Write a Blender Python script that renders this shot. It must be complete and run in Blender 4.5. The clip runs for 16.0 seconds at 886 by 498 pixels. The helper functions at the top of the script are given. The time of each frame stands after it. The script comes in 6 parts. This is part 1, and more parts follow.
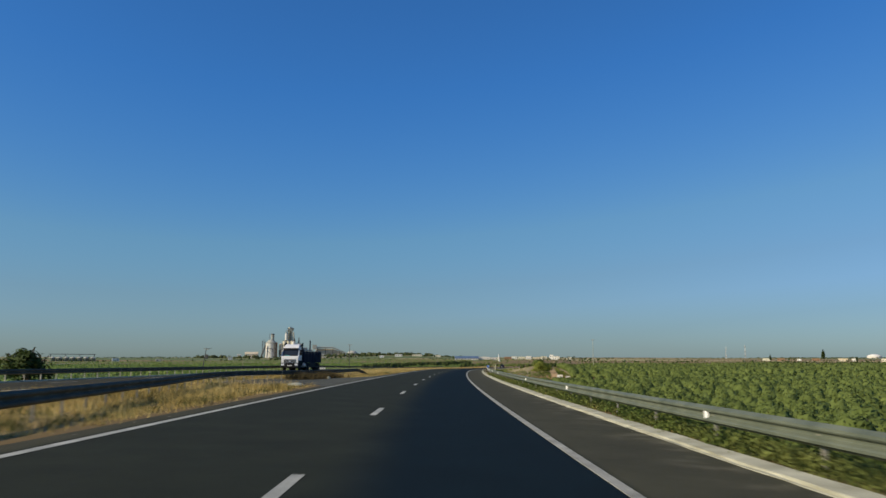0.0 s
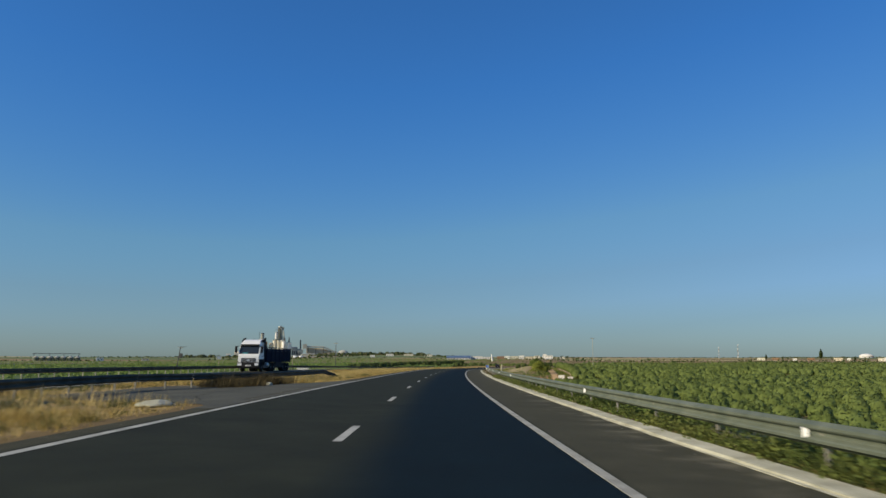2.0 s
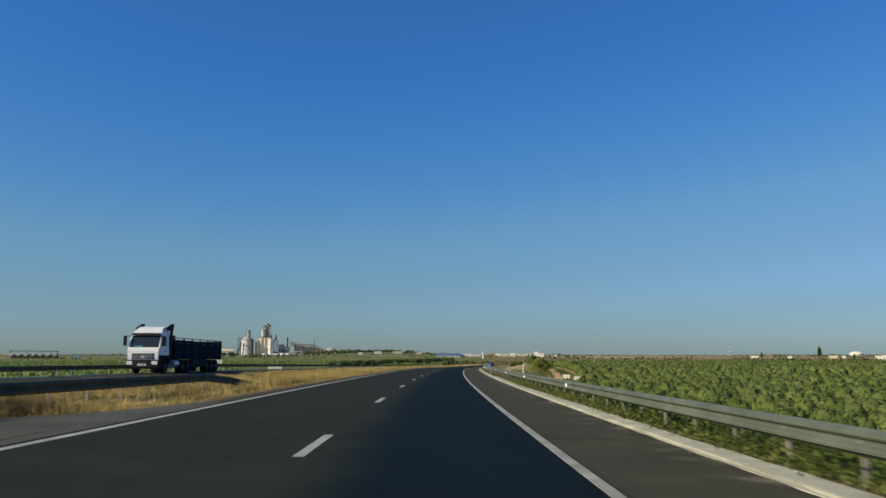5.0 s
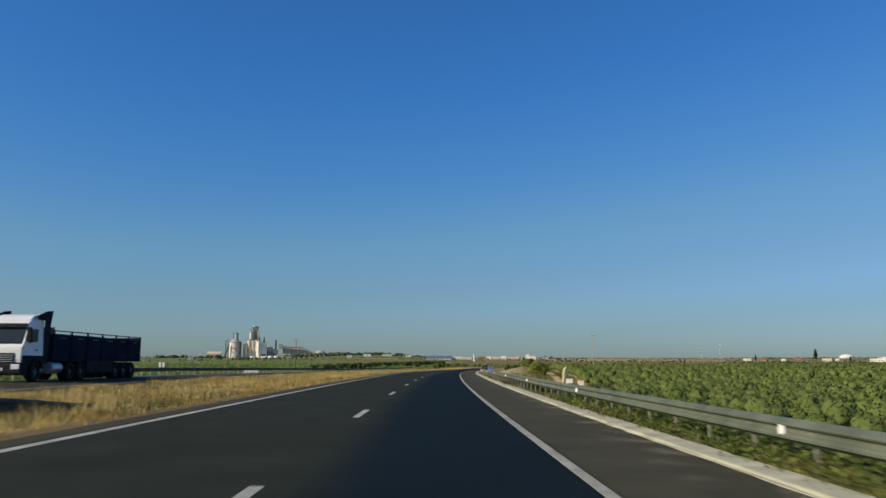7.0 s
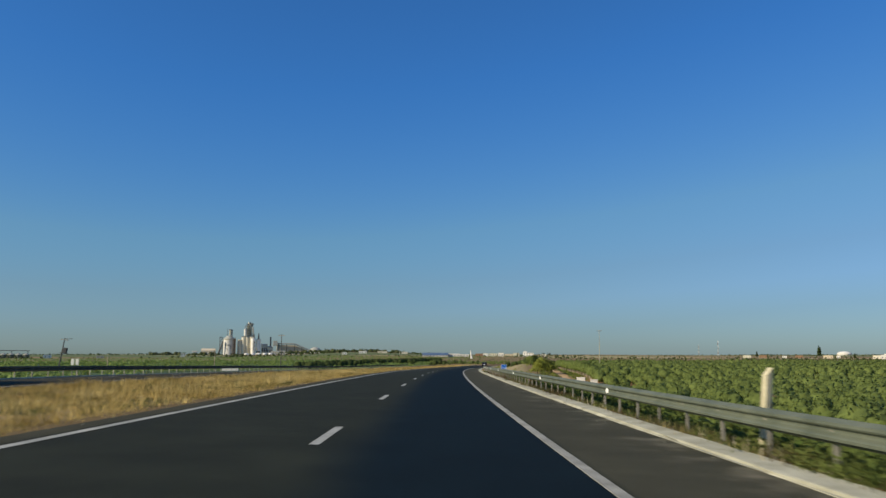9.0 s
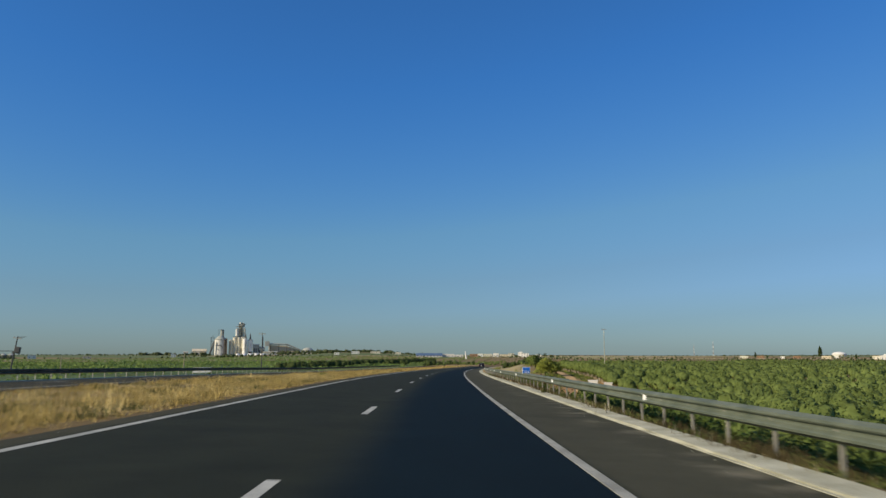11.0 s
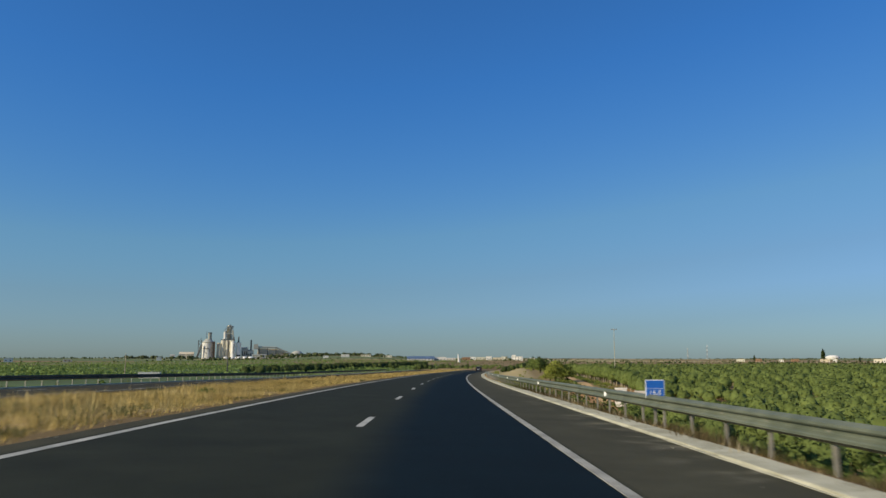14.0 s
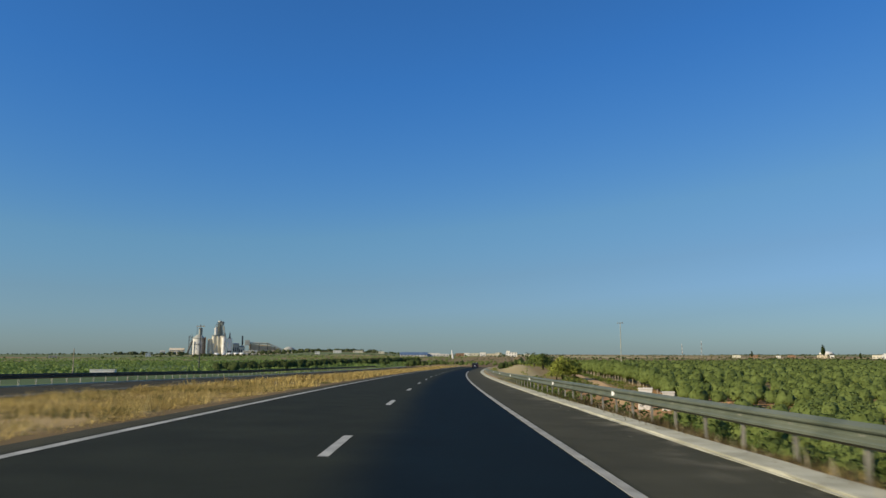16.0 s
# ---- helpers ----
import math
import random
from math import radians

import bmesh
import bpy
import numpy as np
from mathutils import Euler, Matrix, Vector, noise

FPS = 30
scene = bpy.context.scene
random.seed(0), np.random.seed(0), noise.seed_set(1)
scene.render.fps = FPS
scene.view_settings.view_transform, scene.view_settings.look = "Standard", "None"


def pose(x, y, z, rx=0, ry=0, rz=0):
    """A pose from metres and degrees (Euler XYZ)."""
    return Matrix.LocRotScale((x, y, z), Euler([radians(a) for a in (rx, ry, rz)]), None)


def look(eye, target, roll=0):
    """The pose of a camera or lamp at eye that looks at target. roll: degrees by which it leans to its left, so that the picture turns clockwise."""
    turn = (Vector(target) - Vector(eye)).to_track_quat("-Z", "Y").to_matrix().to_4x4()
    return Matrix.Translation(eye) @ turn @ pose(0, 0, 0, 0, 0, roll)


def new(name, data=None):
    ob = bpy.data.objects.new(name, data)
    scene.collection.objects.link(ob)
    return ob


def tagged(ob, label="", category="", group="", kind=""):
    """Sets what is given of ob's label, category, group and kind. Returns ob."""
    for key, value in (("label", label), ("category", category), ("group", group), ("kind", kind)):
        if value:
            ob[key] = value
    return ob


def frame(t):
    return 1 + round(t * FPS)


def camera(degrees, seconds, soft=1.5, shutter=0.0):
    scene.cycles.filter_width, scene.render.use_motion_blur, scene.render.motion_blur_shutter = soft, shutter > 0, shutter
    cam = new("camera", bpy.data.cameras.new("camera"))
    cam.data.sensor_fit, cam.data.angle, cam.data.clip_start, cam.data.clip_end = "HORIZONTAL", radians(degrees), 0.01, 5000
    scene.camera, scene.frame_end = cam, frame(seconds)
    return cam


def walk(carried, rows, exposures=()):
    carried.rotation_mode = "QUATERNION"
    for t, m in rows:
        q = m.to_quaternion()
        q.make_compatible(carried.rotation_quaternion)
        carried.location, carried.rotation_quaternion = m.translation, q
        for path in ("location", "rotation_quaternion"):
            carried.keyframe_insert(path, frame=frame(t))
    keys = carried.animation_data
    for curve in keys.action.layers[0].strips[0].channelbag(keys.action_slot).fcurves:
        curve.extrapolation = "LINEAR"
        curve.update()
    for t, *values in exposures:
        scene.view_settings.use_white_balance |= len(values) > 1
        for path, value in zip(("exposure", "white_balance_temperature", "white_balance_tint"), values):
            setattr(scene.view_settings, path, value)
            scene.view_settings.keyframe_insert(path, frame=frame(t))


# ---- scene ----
# the camera and its way along the carriageway
ROWS = (
    (0.0, -0.121, 0.896, 1.233, 8.254, -0.782),
    (0.5, -0.095, 5.966, 1.217, 8.287, -0.822),
    (1.0, -0.093, 10.895, 1.232, 8.177, -1.214),
    (1.5, -0.033, 15.614, 1.224, 8.187, -1.311),
    (2.0, -0.016, 20.337, 1.223, 8.226, -1.379),
    (2.5, 0.099, 25.335, 1.234, 8.223, -1.596),
    (3.0, 0.167, 30.244, 1.222, 8.116, -1.719),
    (3.5, 0.318, 34.948, 1.230, 8.137, -1.749),
    (4.0, 0.432, 39.199, 1.232, 8.223, -1.936),
    (4.2, 0.473, 41.032, 1.232, 8.138, -1.997),
    (6.3, 1.031, 60.667, 1.208, 8.046, -2.536),
    (6.5, 1.080, 62.409, 1.208, 8.162, -2.654),
    (7.0, 1.157, 66.780, 1.220, 8.273, -2.859),
    (7.5, 1.307, 71.886, 1.207, 8.431, -2.721),
    (8.0, 1.566, 76.780, 1.230, 8.237, -2.887),
    (8.5, 1.694, 81.788, 1.217, 8.159, -3.025),
    (9.0, 1.863, 86.402, 1.196, 8.060, -3.128),
    (9.2, 1.932, 88.350, 1.196, 8.080, -3.173),
    (11.3, 2.790, 108.330, 1.221, 8.106, -3.637),
    (11.5, 2.881, 110.225, 1.221, 8.147, -3.673),
    (12.0, 3.150, 115.156, 1.214, 8.220, -3.748),
    (12.5, 3.363, 119.514, 1.229, 8.237, -3.883),
    (13.0, 3.595, 124.519, 1.220, 8.264, -4.011),
    (13.5, 3.927, 129.049, 1.230, 8.221, -4.006),
    (14.0, 4.146, 133.991, 1.229, 8.338, -4.181),
    (14.5, 4.414, 138.087, 1.229, 8.205, -4.184),
    (15.0, 4.628, 142.470, 1.239, 8.248, -4.437),
    (15.5, 4.969, 146.988, 1.257, 8.027, -4.409),
    (16.0, 5.300, 152.095, 1.232, 8.065, -4.668),
)
cam = camera(58.68, 16.0, soft=1.5, shutter=0.5)
walk(cam, [(t, pose(x, y, z, 90 + up, 0, yaw) @ pose(0, 0, 0, 0, 0, 0.15)) for t, x, y, z, up, yaw in ROWS])

# ---- light ----
SUN_EL, SUN_AZ = 29.0, 248.0   # degrees above the horizon; compass turn from +y towards +x
scene.view_settings.exposure = 0.0
world = bpy.data.worlds.new("sky")
scene.world = world
world.use_nodes = True
wn = world.node_tree
sky = wn.nodes.new("ShaderNodeTexSky")
sky.sky_type = "NISHITA"
sky.sun_disc = False
sky.sun_elevation, sky.sun_rotation = radians(SUN_EL), radians(SUN_AZ)
sky.altitude, sky.air_density, sky.dust_density, sky.ozone_density = 0, 1.0, 0.6, 2.5
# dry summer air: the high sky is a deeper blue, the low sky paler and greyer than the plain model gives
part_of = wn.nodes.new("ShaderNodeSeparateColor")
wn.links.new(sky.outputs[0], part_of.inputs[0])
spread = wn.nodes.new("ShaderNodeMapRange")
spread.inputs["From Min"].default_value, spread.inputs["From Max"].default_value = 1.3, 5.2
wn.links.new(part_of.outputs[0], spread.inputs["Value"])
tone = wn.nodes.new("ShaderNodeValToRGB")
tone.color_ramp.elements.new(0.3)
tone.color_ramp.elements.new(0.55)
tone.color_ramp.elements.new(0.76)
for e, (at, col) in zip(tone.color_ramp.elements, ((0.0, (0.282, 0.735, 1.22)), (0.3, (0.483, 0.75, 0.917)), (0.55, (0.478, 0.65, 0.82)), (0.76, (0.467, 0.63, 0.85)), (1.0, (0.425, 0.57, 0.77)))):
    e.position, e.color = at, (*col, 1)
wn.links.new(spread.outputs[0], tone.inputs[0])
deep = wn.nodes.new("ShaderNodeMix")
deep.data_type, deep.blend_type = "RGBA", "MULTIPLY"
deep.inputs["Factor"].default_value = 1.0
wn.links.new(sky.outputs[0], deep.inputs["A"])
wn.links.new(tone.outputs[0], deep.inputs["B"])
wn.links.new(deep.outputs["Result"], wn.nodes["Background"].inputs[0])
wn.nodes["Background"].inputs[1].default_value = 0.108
sun_data = bpy.data.lights.new("sun", "SUN")
sun_data.energy, sun_data.angle, sun_data.color = 4.9, radians(0.5), (1.0, 0.86, 0.63)
az, el = radians(SUN_AZ), radians(SUN_EL)
to_sun = Vector((math.sin(az) * math.cos(el), math.cos(az) * math.cos(el), math.sin(el)))
new("sun", sun_data).matrix_world = look(to_sun * 300, (0, 0, 0))


# ---- materials ----
def material(name, a, b, scale=4.0, rough=0.8, metal=0.0, bump=0.2, bump_scale=None, fine=None, random_amount=0.0, island=False, spec=0.3, detail=6):
    """Two colours mixed by coarse and fine noise, with relief; alike pieces vary by their own random number."""
    m = bpy.data.materials.new(name)
    m.use_nodes = True
    nt = m.node_tree
    n, l = nt.nodes, nt.links
    p = n["Principled BSDF"]
    geo = n.new("ShaderNodeNewGeometry")
    c1 = n.new("ShaderNodeTexNoise")
    c1.inputs["Scale"].default_value, c1.inputs["Detail"].default_value = scale, detail
    l.new(geo.outputs["Position"], c1.inputs["Vector"])
    c2 = n.new("ShaderNodeTexNoise")
    c2.inputs["Scale"].default_value, c2.inputs["Detail"].default_value = (fine or scale * 14), 3
    l.new(geo.outputs["Position"], c2.inputs["Vector"])
    add = n.new("ShaderNodeMath")
    add.operation = "MULTIPLY_ADD"
    l.new(c2.outputs["Fac"], add.inputs[0])
    add.inputs[1].default_value = 0.5
    l.new(c1.outputs["Fac"], add.inputs[2])
    ramp = n.new("ShaderNodeValToRGB")
    ramp.color_ramp.elements[0].position, ramp.color_ramp.elements[1].position = 0.55, 0.95
    ramp.color_ramp.elements[0].color, ramp.color_ramp.elements[1].color = (*a, 1), (*b, 1)
    l.new(add.outputs[0], ramp.inputs[0])
    out = ramp.outputs[0]
    if random_amount:
        hsv = n.new("ShaderNodeHueSaturation")
        mr = n.new("ShaderNodeMapRange")
        mr.inputs["To Min"].default_value, mr.inputs["To Max"].default_value = 1 - random_amount, 1 + random_amount
        if island:
            l.new(geo.outputs["Random Per Island"], mr.inputs["Value"])
        else:
            info = n.new("ShaderNodeObjectInfo")
            l.new(info.outputs["Random"], mr.inputs["Value"])
        l.new(mr.outputs[0], hsv.inputs["Value"])
        l.new(out, hsv.inputs["Color"])
        out = hsv.outputs[0]
    l.new(out, p.inputs["Base Color"])
    p.inputs["Roughness"].default_value, p.inputs["Metallic"].default_value = rough, metal
    p.inputs["Specular IOR Level"].default_value = spec
    if bump:
        bn = n.new("ShaderNodeTexNoise")
        bn.inputs["Scale"].default_value, bn.inputs["Detail"].default_value = (bump_scale or scale * 10), 4
        l.new(geo.outputs["Position"], bn.inputs["Vector"])
        bp = n.new("ShaderNodeBump")
        bp.inputs["Strength"].default_value, bp.inputs["Distance"].default_value = bump, 0.02
        l.new(bn.outputs["Fac"], bp.inputs["Height"])
        l.new(bp.outputs[0], p.inputs["Normal"])
    return m


def leaf_material(name, a, b, random_amount=0.35, through_light=0.25, island=True):
    m = material(name, a, b, scale=0.35, rough=0.75, bump=0, random_amount=random_amount, island=island, spec=0.12, fine=3)
    nt = m.node_tree
    p = nt.nodes["Principled BSDF"]
    tr = nt.nodes.new("ShaderNodeBsdfTranslucent")
    mix = nt.nodes.new("ShaderNodeMixShader")
    mix.inputs[0].default_value = through_light
    src = p.inputs["Base Color"].links[0].from_socket
    nt.links.new(src, tr.inputs[0])
    nt.links.new(p.outputs[0], mix.inputs[1])
    nt.links.new(tr.outputs[0], mix.inputs[2])
    nt.links.new(mix.outputs[0], nt.nodes["Material Output"].inputs[0])
    return m


def asphalt_material():
    """Grey worn asphalt; one lane is tinted darker and bluer. The band follows the carriageway by its own map."""
    m = material("asphalt", (0.0205, 0.0232, 0.0140), (0.0275, 0.0302, 0.0182), scale=0.7, rough=0.86, bump=0.35, bump_scale=90, fine=60, spec=0.09)
    nt = m.node_tree
    n, l = nt.nodes, nt.links
    p = n["Principled BSDF"]
    src = p.inputs["Base Color"].links[0].from_socket
    uv = n.new("ShaderNodeUVMap")
    uv.uv_map = "road"
    sep = n.new("ShaderNodeSeparateXYZ")
    l.new(uv.outputs[0], sep.inputs[0])
    wob = n.new("ShaderNodeTexNoise")
    wob.inputs["Scale"].default_value = 0.25
    l.new(n["Geometry"].outputs["Position"], wob.inputs["Vector"])
    sh = n.new("ShaderNodeMath")
    sh.operation = "MULTIPLY_ADD"
    l.new(wob.outputs["Fac"], sh.inputs[0])
    sh.inputs[1].default_value = 0.5
    l.new(sep.outputs["X"], sh.inputs[2])
    left = n.new("ShaderNodeMapRange")
    left.interpolation_type = "SMOOTHSTEP"
    left.inputs["From Min"].default_value, left.inputs["From Max"].default_value = -1.35, -0.15
    l.new(sh.outputs[0], left.inputs["Value"])
    right = n.new("ShaderNodeMapRange")
    right.inputs["From Min"].default_value, right.inputs["From Max"].default_value = 1.9, 1.8
    l.new(sep.outputs["X"], right.inputs["Value"])
    both = n.new("ShaderNodeMath")
    both.operation = "MULTIPLY"
    l.new(left.outputs[0], both.inputs[0])
    l.new(right.outputs[0], both.inputs[1])
    tint = n.new("ShaderNodeMix")
    tint.data_type, tint.blend_type = "RGBA", "MULTIPLY"
    tint.inputs["B"].default_value = (0.16, 0.36, 0.78, 1)
    l.new(both.outputs[0], tint.inputs["Factor"])
    l.new(src, tint.inputs["A"])
    shoulder = n.new("ShaderNodeMapRange")
    shoulder.inputs["From Min"].default_value, shoulder.inputs["From Max"].default_value = 1.88, 2.05
    l.new(sep.outputs["X"], shoulder.inputs["Value"])
    dust = n.new("ShaderNodeMix")
    dust.data_type, dust.blend_type = "RGBA", "MIX"
    dust.inputs["B"].default_value = (0.074, 0.069, 0.041, 1)
    verge_side = n.new("ShaderNodeMapRange")
    verge_side.inputs["From Min"].default_value, verge_side.inputs["From Max"].default_value = -5.45, -5.65
    l.new(sep.outputs["X"], verge_side.inputs["Value"])
    edges = n.new("ShaderNodeMath")
    edges.operation = "MAXIMUM"
    l.new(shoulder.outputs[0], edges.inputs[0])
    l.new(verge_side.outputs[0], edges.inputs[1])
    half = n.new("ShaderNodeMath")
    half.operation = "MULTIPLY"
    half.inputs[1].default_value = 0.75
    l.new(edges.outputs[0], half.inputs[0])
    l.new(half.outputs[0], dust.inputs["Factor"])
    l.new(tint.outputs["Result"], dust.inputs["A"])
    # pale grit and dust washed against the kerb, and blotches of wear over the whole width
    drift = n.new("ShaderNodeMapRange")
    drift.inputs["From Min"].default_value, drift.inputs["From Max"].default_value = 2.9, 3.95
    l.new(sep.outputs["X"], drift.inputs["Value"])
    streak = n.new("ShaderNodeTexNoise")
    streak.inputs["Scale"].default_value, streak.inputs["Detail"].default_value = 1.1, 8
    l.new(n["Geometry"].outputs["Position"], streak.inputs["Vector"])
    cut = n.new("ShaderNodeMapRange")
    cut.inputs["From Min"].default_value, cut.inputs["From Max"].default_value = 0.50, 0.74
    l.new(streak.outputs["Fac"], cut.inputs["Value"])
    amount = n.new("ShaderNodeMath")
    amount.operation = "MULTIPLY"
    l.new(drift.outputs[0], amount.inputs[0])
    l.new(cut.outputs[0], amount.inputs[1])
    grit_mix = n.new("ShaderNodeMix")
    grit_mix.data_type, grit_mix.blend_type = "RGBA", "MIX"
    grit_mix.inputs["B"].default_value = (0.19, 0.17, 0.115, 1)
    l.new(amount.outputs[0], grit_mix.inputs["Factor"])
    l.new(dust.outputs["Result"], grit_mix.inputs["A"])
    blotch = n.new("ShaderNodeTexNoise")
    blotch.inputs["Scale"].default_value, blotch.inputs["Detail"].default_value, blotch.inputs["Roughness"].default_value = 0.55, 9, 0.7
    l.new(n["Geometry"].outputs["Position"], blotch.inputs["Vector"])
    level = n.new("ShaderNodeMapRange")
    level.inputs["From Min"].default_value, level.inputs["From Max"].default_value = 0.25, 0.75
    level.inputs["To Min"].default_value, level.inputs["To Max"].default_value = 0.72, 1.28
    l.new(blotch.outputs["Fac"], level.inputs["Value"])
    worn = n.new("ShaderNodeHueSaturation")
    l.new(level.outputs[0], worn.inputs["Value"])
    l.new(grit_mix.outputs["Result"], worn.inputs["Color"])
    l.new(worn.outputs[0], p.inputs["Base Color"])
    return m


M = {
    "asphalt": asphalt_material(),
    "old_asphalt": material("old_asphalt", (0.036, 0.034, 0.022), (0.060, 0.056, 0.036), 0.5, 0.92, bump=0.5, bump_scale=70, fine=40, spec=0.08),
    "bay_asphalt": material("dusty_asphalt", (0.050, 0.051, 0.036), (0.088, 0.086, 0.062), 0.45, 0.92, bump=0.5, bump_scale=60, fine=25),
    "tar": material("tar", (0.020, 0.021, 0.015), (0.030, 0.030, 0.022), 2, 0.9, bump=0.2, spec=0.05),
    "paint": material("road_paint", (0.28, 0.28, 0.235), (0.50, 0.49, 0.42), 1.5, 0.7, bump=0.3, bump_scale=60, fine=30),
    "old_concrete": material("old_concrete", (0.40, 0.36, 0.22), (0.60, 0.55, 0.37), 2.0, 0.92, bump=0.5, bump_scale=40, fine=25),
    "worn_paint": material("worn_paint", (0.23, 0.225, 0.185), (0.43, 0.42, 0.35), 1.5, 0.75, bump=0.3, bump_scale=60, fine=30),
    "concrete": material("concrete", (0.32, 0.31, 0.22), (0.54, 0.525, 0.395), 1.2, 0.95, bump=0.5, bump_scale=40, fine=22, spec=0.1),
    "steel": material("galvanised_steel", (0.090, 0.108, 0.074), (0.158, 0.176, 0.124), 1.3, 0.6, 0.15, bump=0.1, bump_scale=8, fine=30),
    "post_steel": material("post_steel", (0.19, 0.18, 0.145), (0.33, 0.31, 0.25), 3, 0.75, 0.1, bump=0.1),
    "pale_post": material("pale_post", (0.30, 0.29, 0.23), (0.46, 0.44, 0.36), 3, 0.8, bump=0.1),
    # shade of the rails facing away from the sun is put into this colour
    "shaded_steel": material("shade_toned_steel", (0.052, 0.052, 0.040), (0.10, 0.10, 0.078), 1.3, 0.8, 0.0, bump=0.1, bump_scale=8, fine=30, spec=0.1),
    "white_plastic": material("white_reflector", (0.80, 0.80, 0.76), (0.90, 0.90, 0.86), 6, 0.4, bump=0.05),
    "white_wall": material("white_wall", (0.66, 0.64, 0.57), (0.82, 0.80, 0.73), 0.15, 0.9, bump=0.1, random_amount=0.1),
    "cream_wall": material("cream_wall", (0.60, 0.55, 0.41), (0.74, 0.69, 0.54), 0.05, 0.9, bump=0.1),
    "beige_roof": material("beige_roof", (0.52, 0.44, 0.30), (0.66, 0.57, 0.41), 0.05, 0.85, bump=0.1),
    "grey_plant": material("grey_plant", (0.29, 0.30, 0.26), (0.42, 0.42, 0.36), 0.08, 0.85, bump=0.1),
    "dark_plant": material("dark_plant", (0.07, 0.07, 0.07), (0.13, 0.125, 0.11), 0.08, 0.85, bump=0.1),
    "blue_roof": material("blue_roof", (0.07, 0.12, 0.20), (0.12, 0.18, 0.27), 0.2, 0.6, bump=0.1),
    "red_roof": material("brick_wall", (0.22, 0.13, 0.075), (0.30, 0.19, 0.11), 0.3, 0.9, bump=0.1),
    "window": material("window_glass", (0.02, 0.025, 0.03), (0.03, 0.035, 0.04), 0.5, 0.15, bump=0, spec=0.5),
    "bark": material("bark", (0.06, 0.045, 0.03), (0.13, 0.10, 0.07), 6, 0.95, bump=0.5),
    "pale_bark": material("pale_bark", (0.30, 0.25, 0.17), (0.46, 0.39, 0.28), 6, 0.95, bump=0.5),
    "dry_grass": leaf_material("dry_grass", (0.285, 0.20, 0.055), (0.62, 0.475, 0.175), 0.7, 0.3),
    "green_weed": leaf_material("green_weed", (0.075, 0.085, 0.025), (0.145, 0.15, 0.05), 0.35, 0.25),
    "olive_leaf": leaf_material("orchard_leaf", (0.112, 0.152, 0.038), (0.198, 0.250, 0.070), 0.12, 0.3),
    "dark_leaf": leaf_material("dark_leaf", (0.03, 0.05, 0.014), (0.065, 0.09, 0.025), 0.35, 0.2),
    "yellow_leaf": leaf_material("yellow_green_leaf", (0.18, 0.215, 0.035), (0.31, 0.33, 0.07), 0.35, 0.25),
    "soil": material("track_soil", (0.44, 0.275, 0.115), (0.60, 0.41, 0.20), 0.6, 0.95, bump=0.5, fine=9),
    "crop_leaf": leaf_material("crop_leaf", (0.135, 0.205, 0.052), (0.26, 0.335, 0.105), 0.15, 0.35),
    "verge_leaf": leaf_material("verge_leaf", (0.085, 0.125, 0.027), (0.185, 0.20, 0.055), 0.3, 0.25),
    "hedge_leaf": leaf_material("hedge_leaf", (0.038, 0.058, 0.016), (0.085, 0.11, 0.033), 0.3, 0.25),
    "works_leaf": leaf_material("works_leaf", (0.06, 0.075, 0.032), (0.115, 0.13, 0.058), 0.3, 0.2),
    "slope_leaf": leaf_material("slope_leaf", (0.068, 0.108, 0.023), (0.15, 0.185, 0.046), 0.3, 0.25),
    "pale_stem": leaf_material("pale_stem", (0.30, 0.26, 0.16), (0.48, 0.42, 0.28), 0.25, 0.1),
    "bush_leaf": leaf_material("bush_leaf", (0.095, 0.14, 0.033), (0.19, 0.24, 0.065), 0.3, 0.3),
    "dry_bush": leaf_material("dry_bush", (0.055, 0.042, 0.018), (0.13, 0.10, 0.045), 0.45, 0.15),
    "stalk": leaf_material("dry_stalk", (0.42, 0.32, 0.12), (0.70, 0.56, 0.25), 0.3, 0.1),
}


# ---- helpers of this scene ----
def mesh_np(name, verts, faces, mat, uv=None, smooth=False, normals=None):
    """A mesh from arrays: verts (n, 3), faces (m, 3) or (m, 4)."""
    verts, faces = np.asarray(verts, np.float32), np.asarray(faces, np.int32)
    k = faces.shape[1]
    me = bpy.data.meshes.new(name)
    me.vertices.add(len(verts))
    me.vertices.foreach_set("co", verts.ravel())
    me.loops.add(faces.size)
    me.loops.foreach_set("vertex_index", faces.ravel())
    me.polygons.add(len(faces))
    me.polygons.foreach_set("loop_start", np.arange(0, faces.size, k, dtype=np.int32))
    me.polygons.foreach_set("loop_total", np.full(len(faces), k, np.int32))
    me.polygons.foreach_set("use_smooth", np.full(len(faces), smooth))
    me.update(calc_edges=True)
    if normals is not None:
        at = me.attributes.new("custom_normal", "FLOAT_VECTOR", "POINT")
        at.data.foreach_set("vector", np.asarray(normals, np.float32).ravel())
    if uv is not None:
        layer = me.uv_layers.new(name="road")
        layer.data.foreach_set("uv", np.asarray(uv, np.float32)[faces.ravel()].ravel())
    me.materials.append(mat)
    return me


def thing(name, label, category, group="", kind="", m=None):
    ob = tagged(new(name), label, category, group, kind)
    ob.empty_display_size = 0.2
    if m is not None:
        ob.matrix_world = m
    return ob


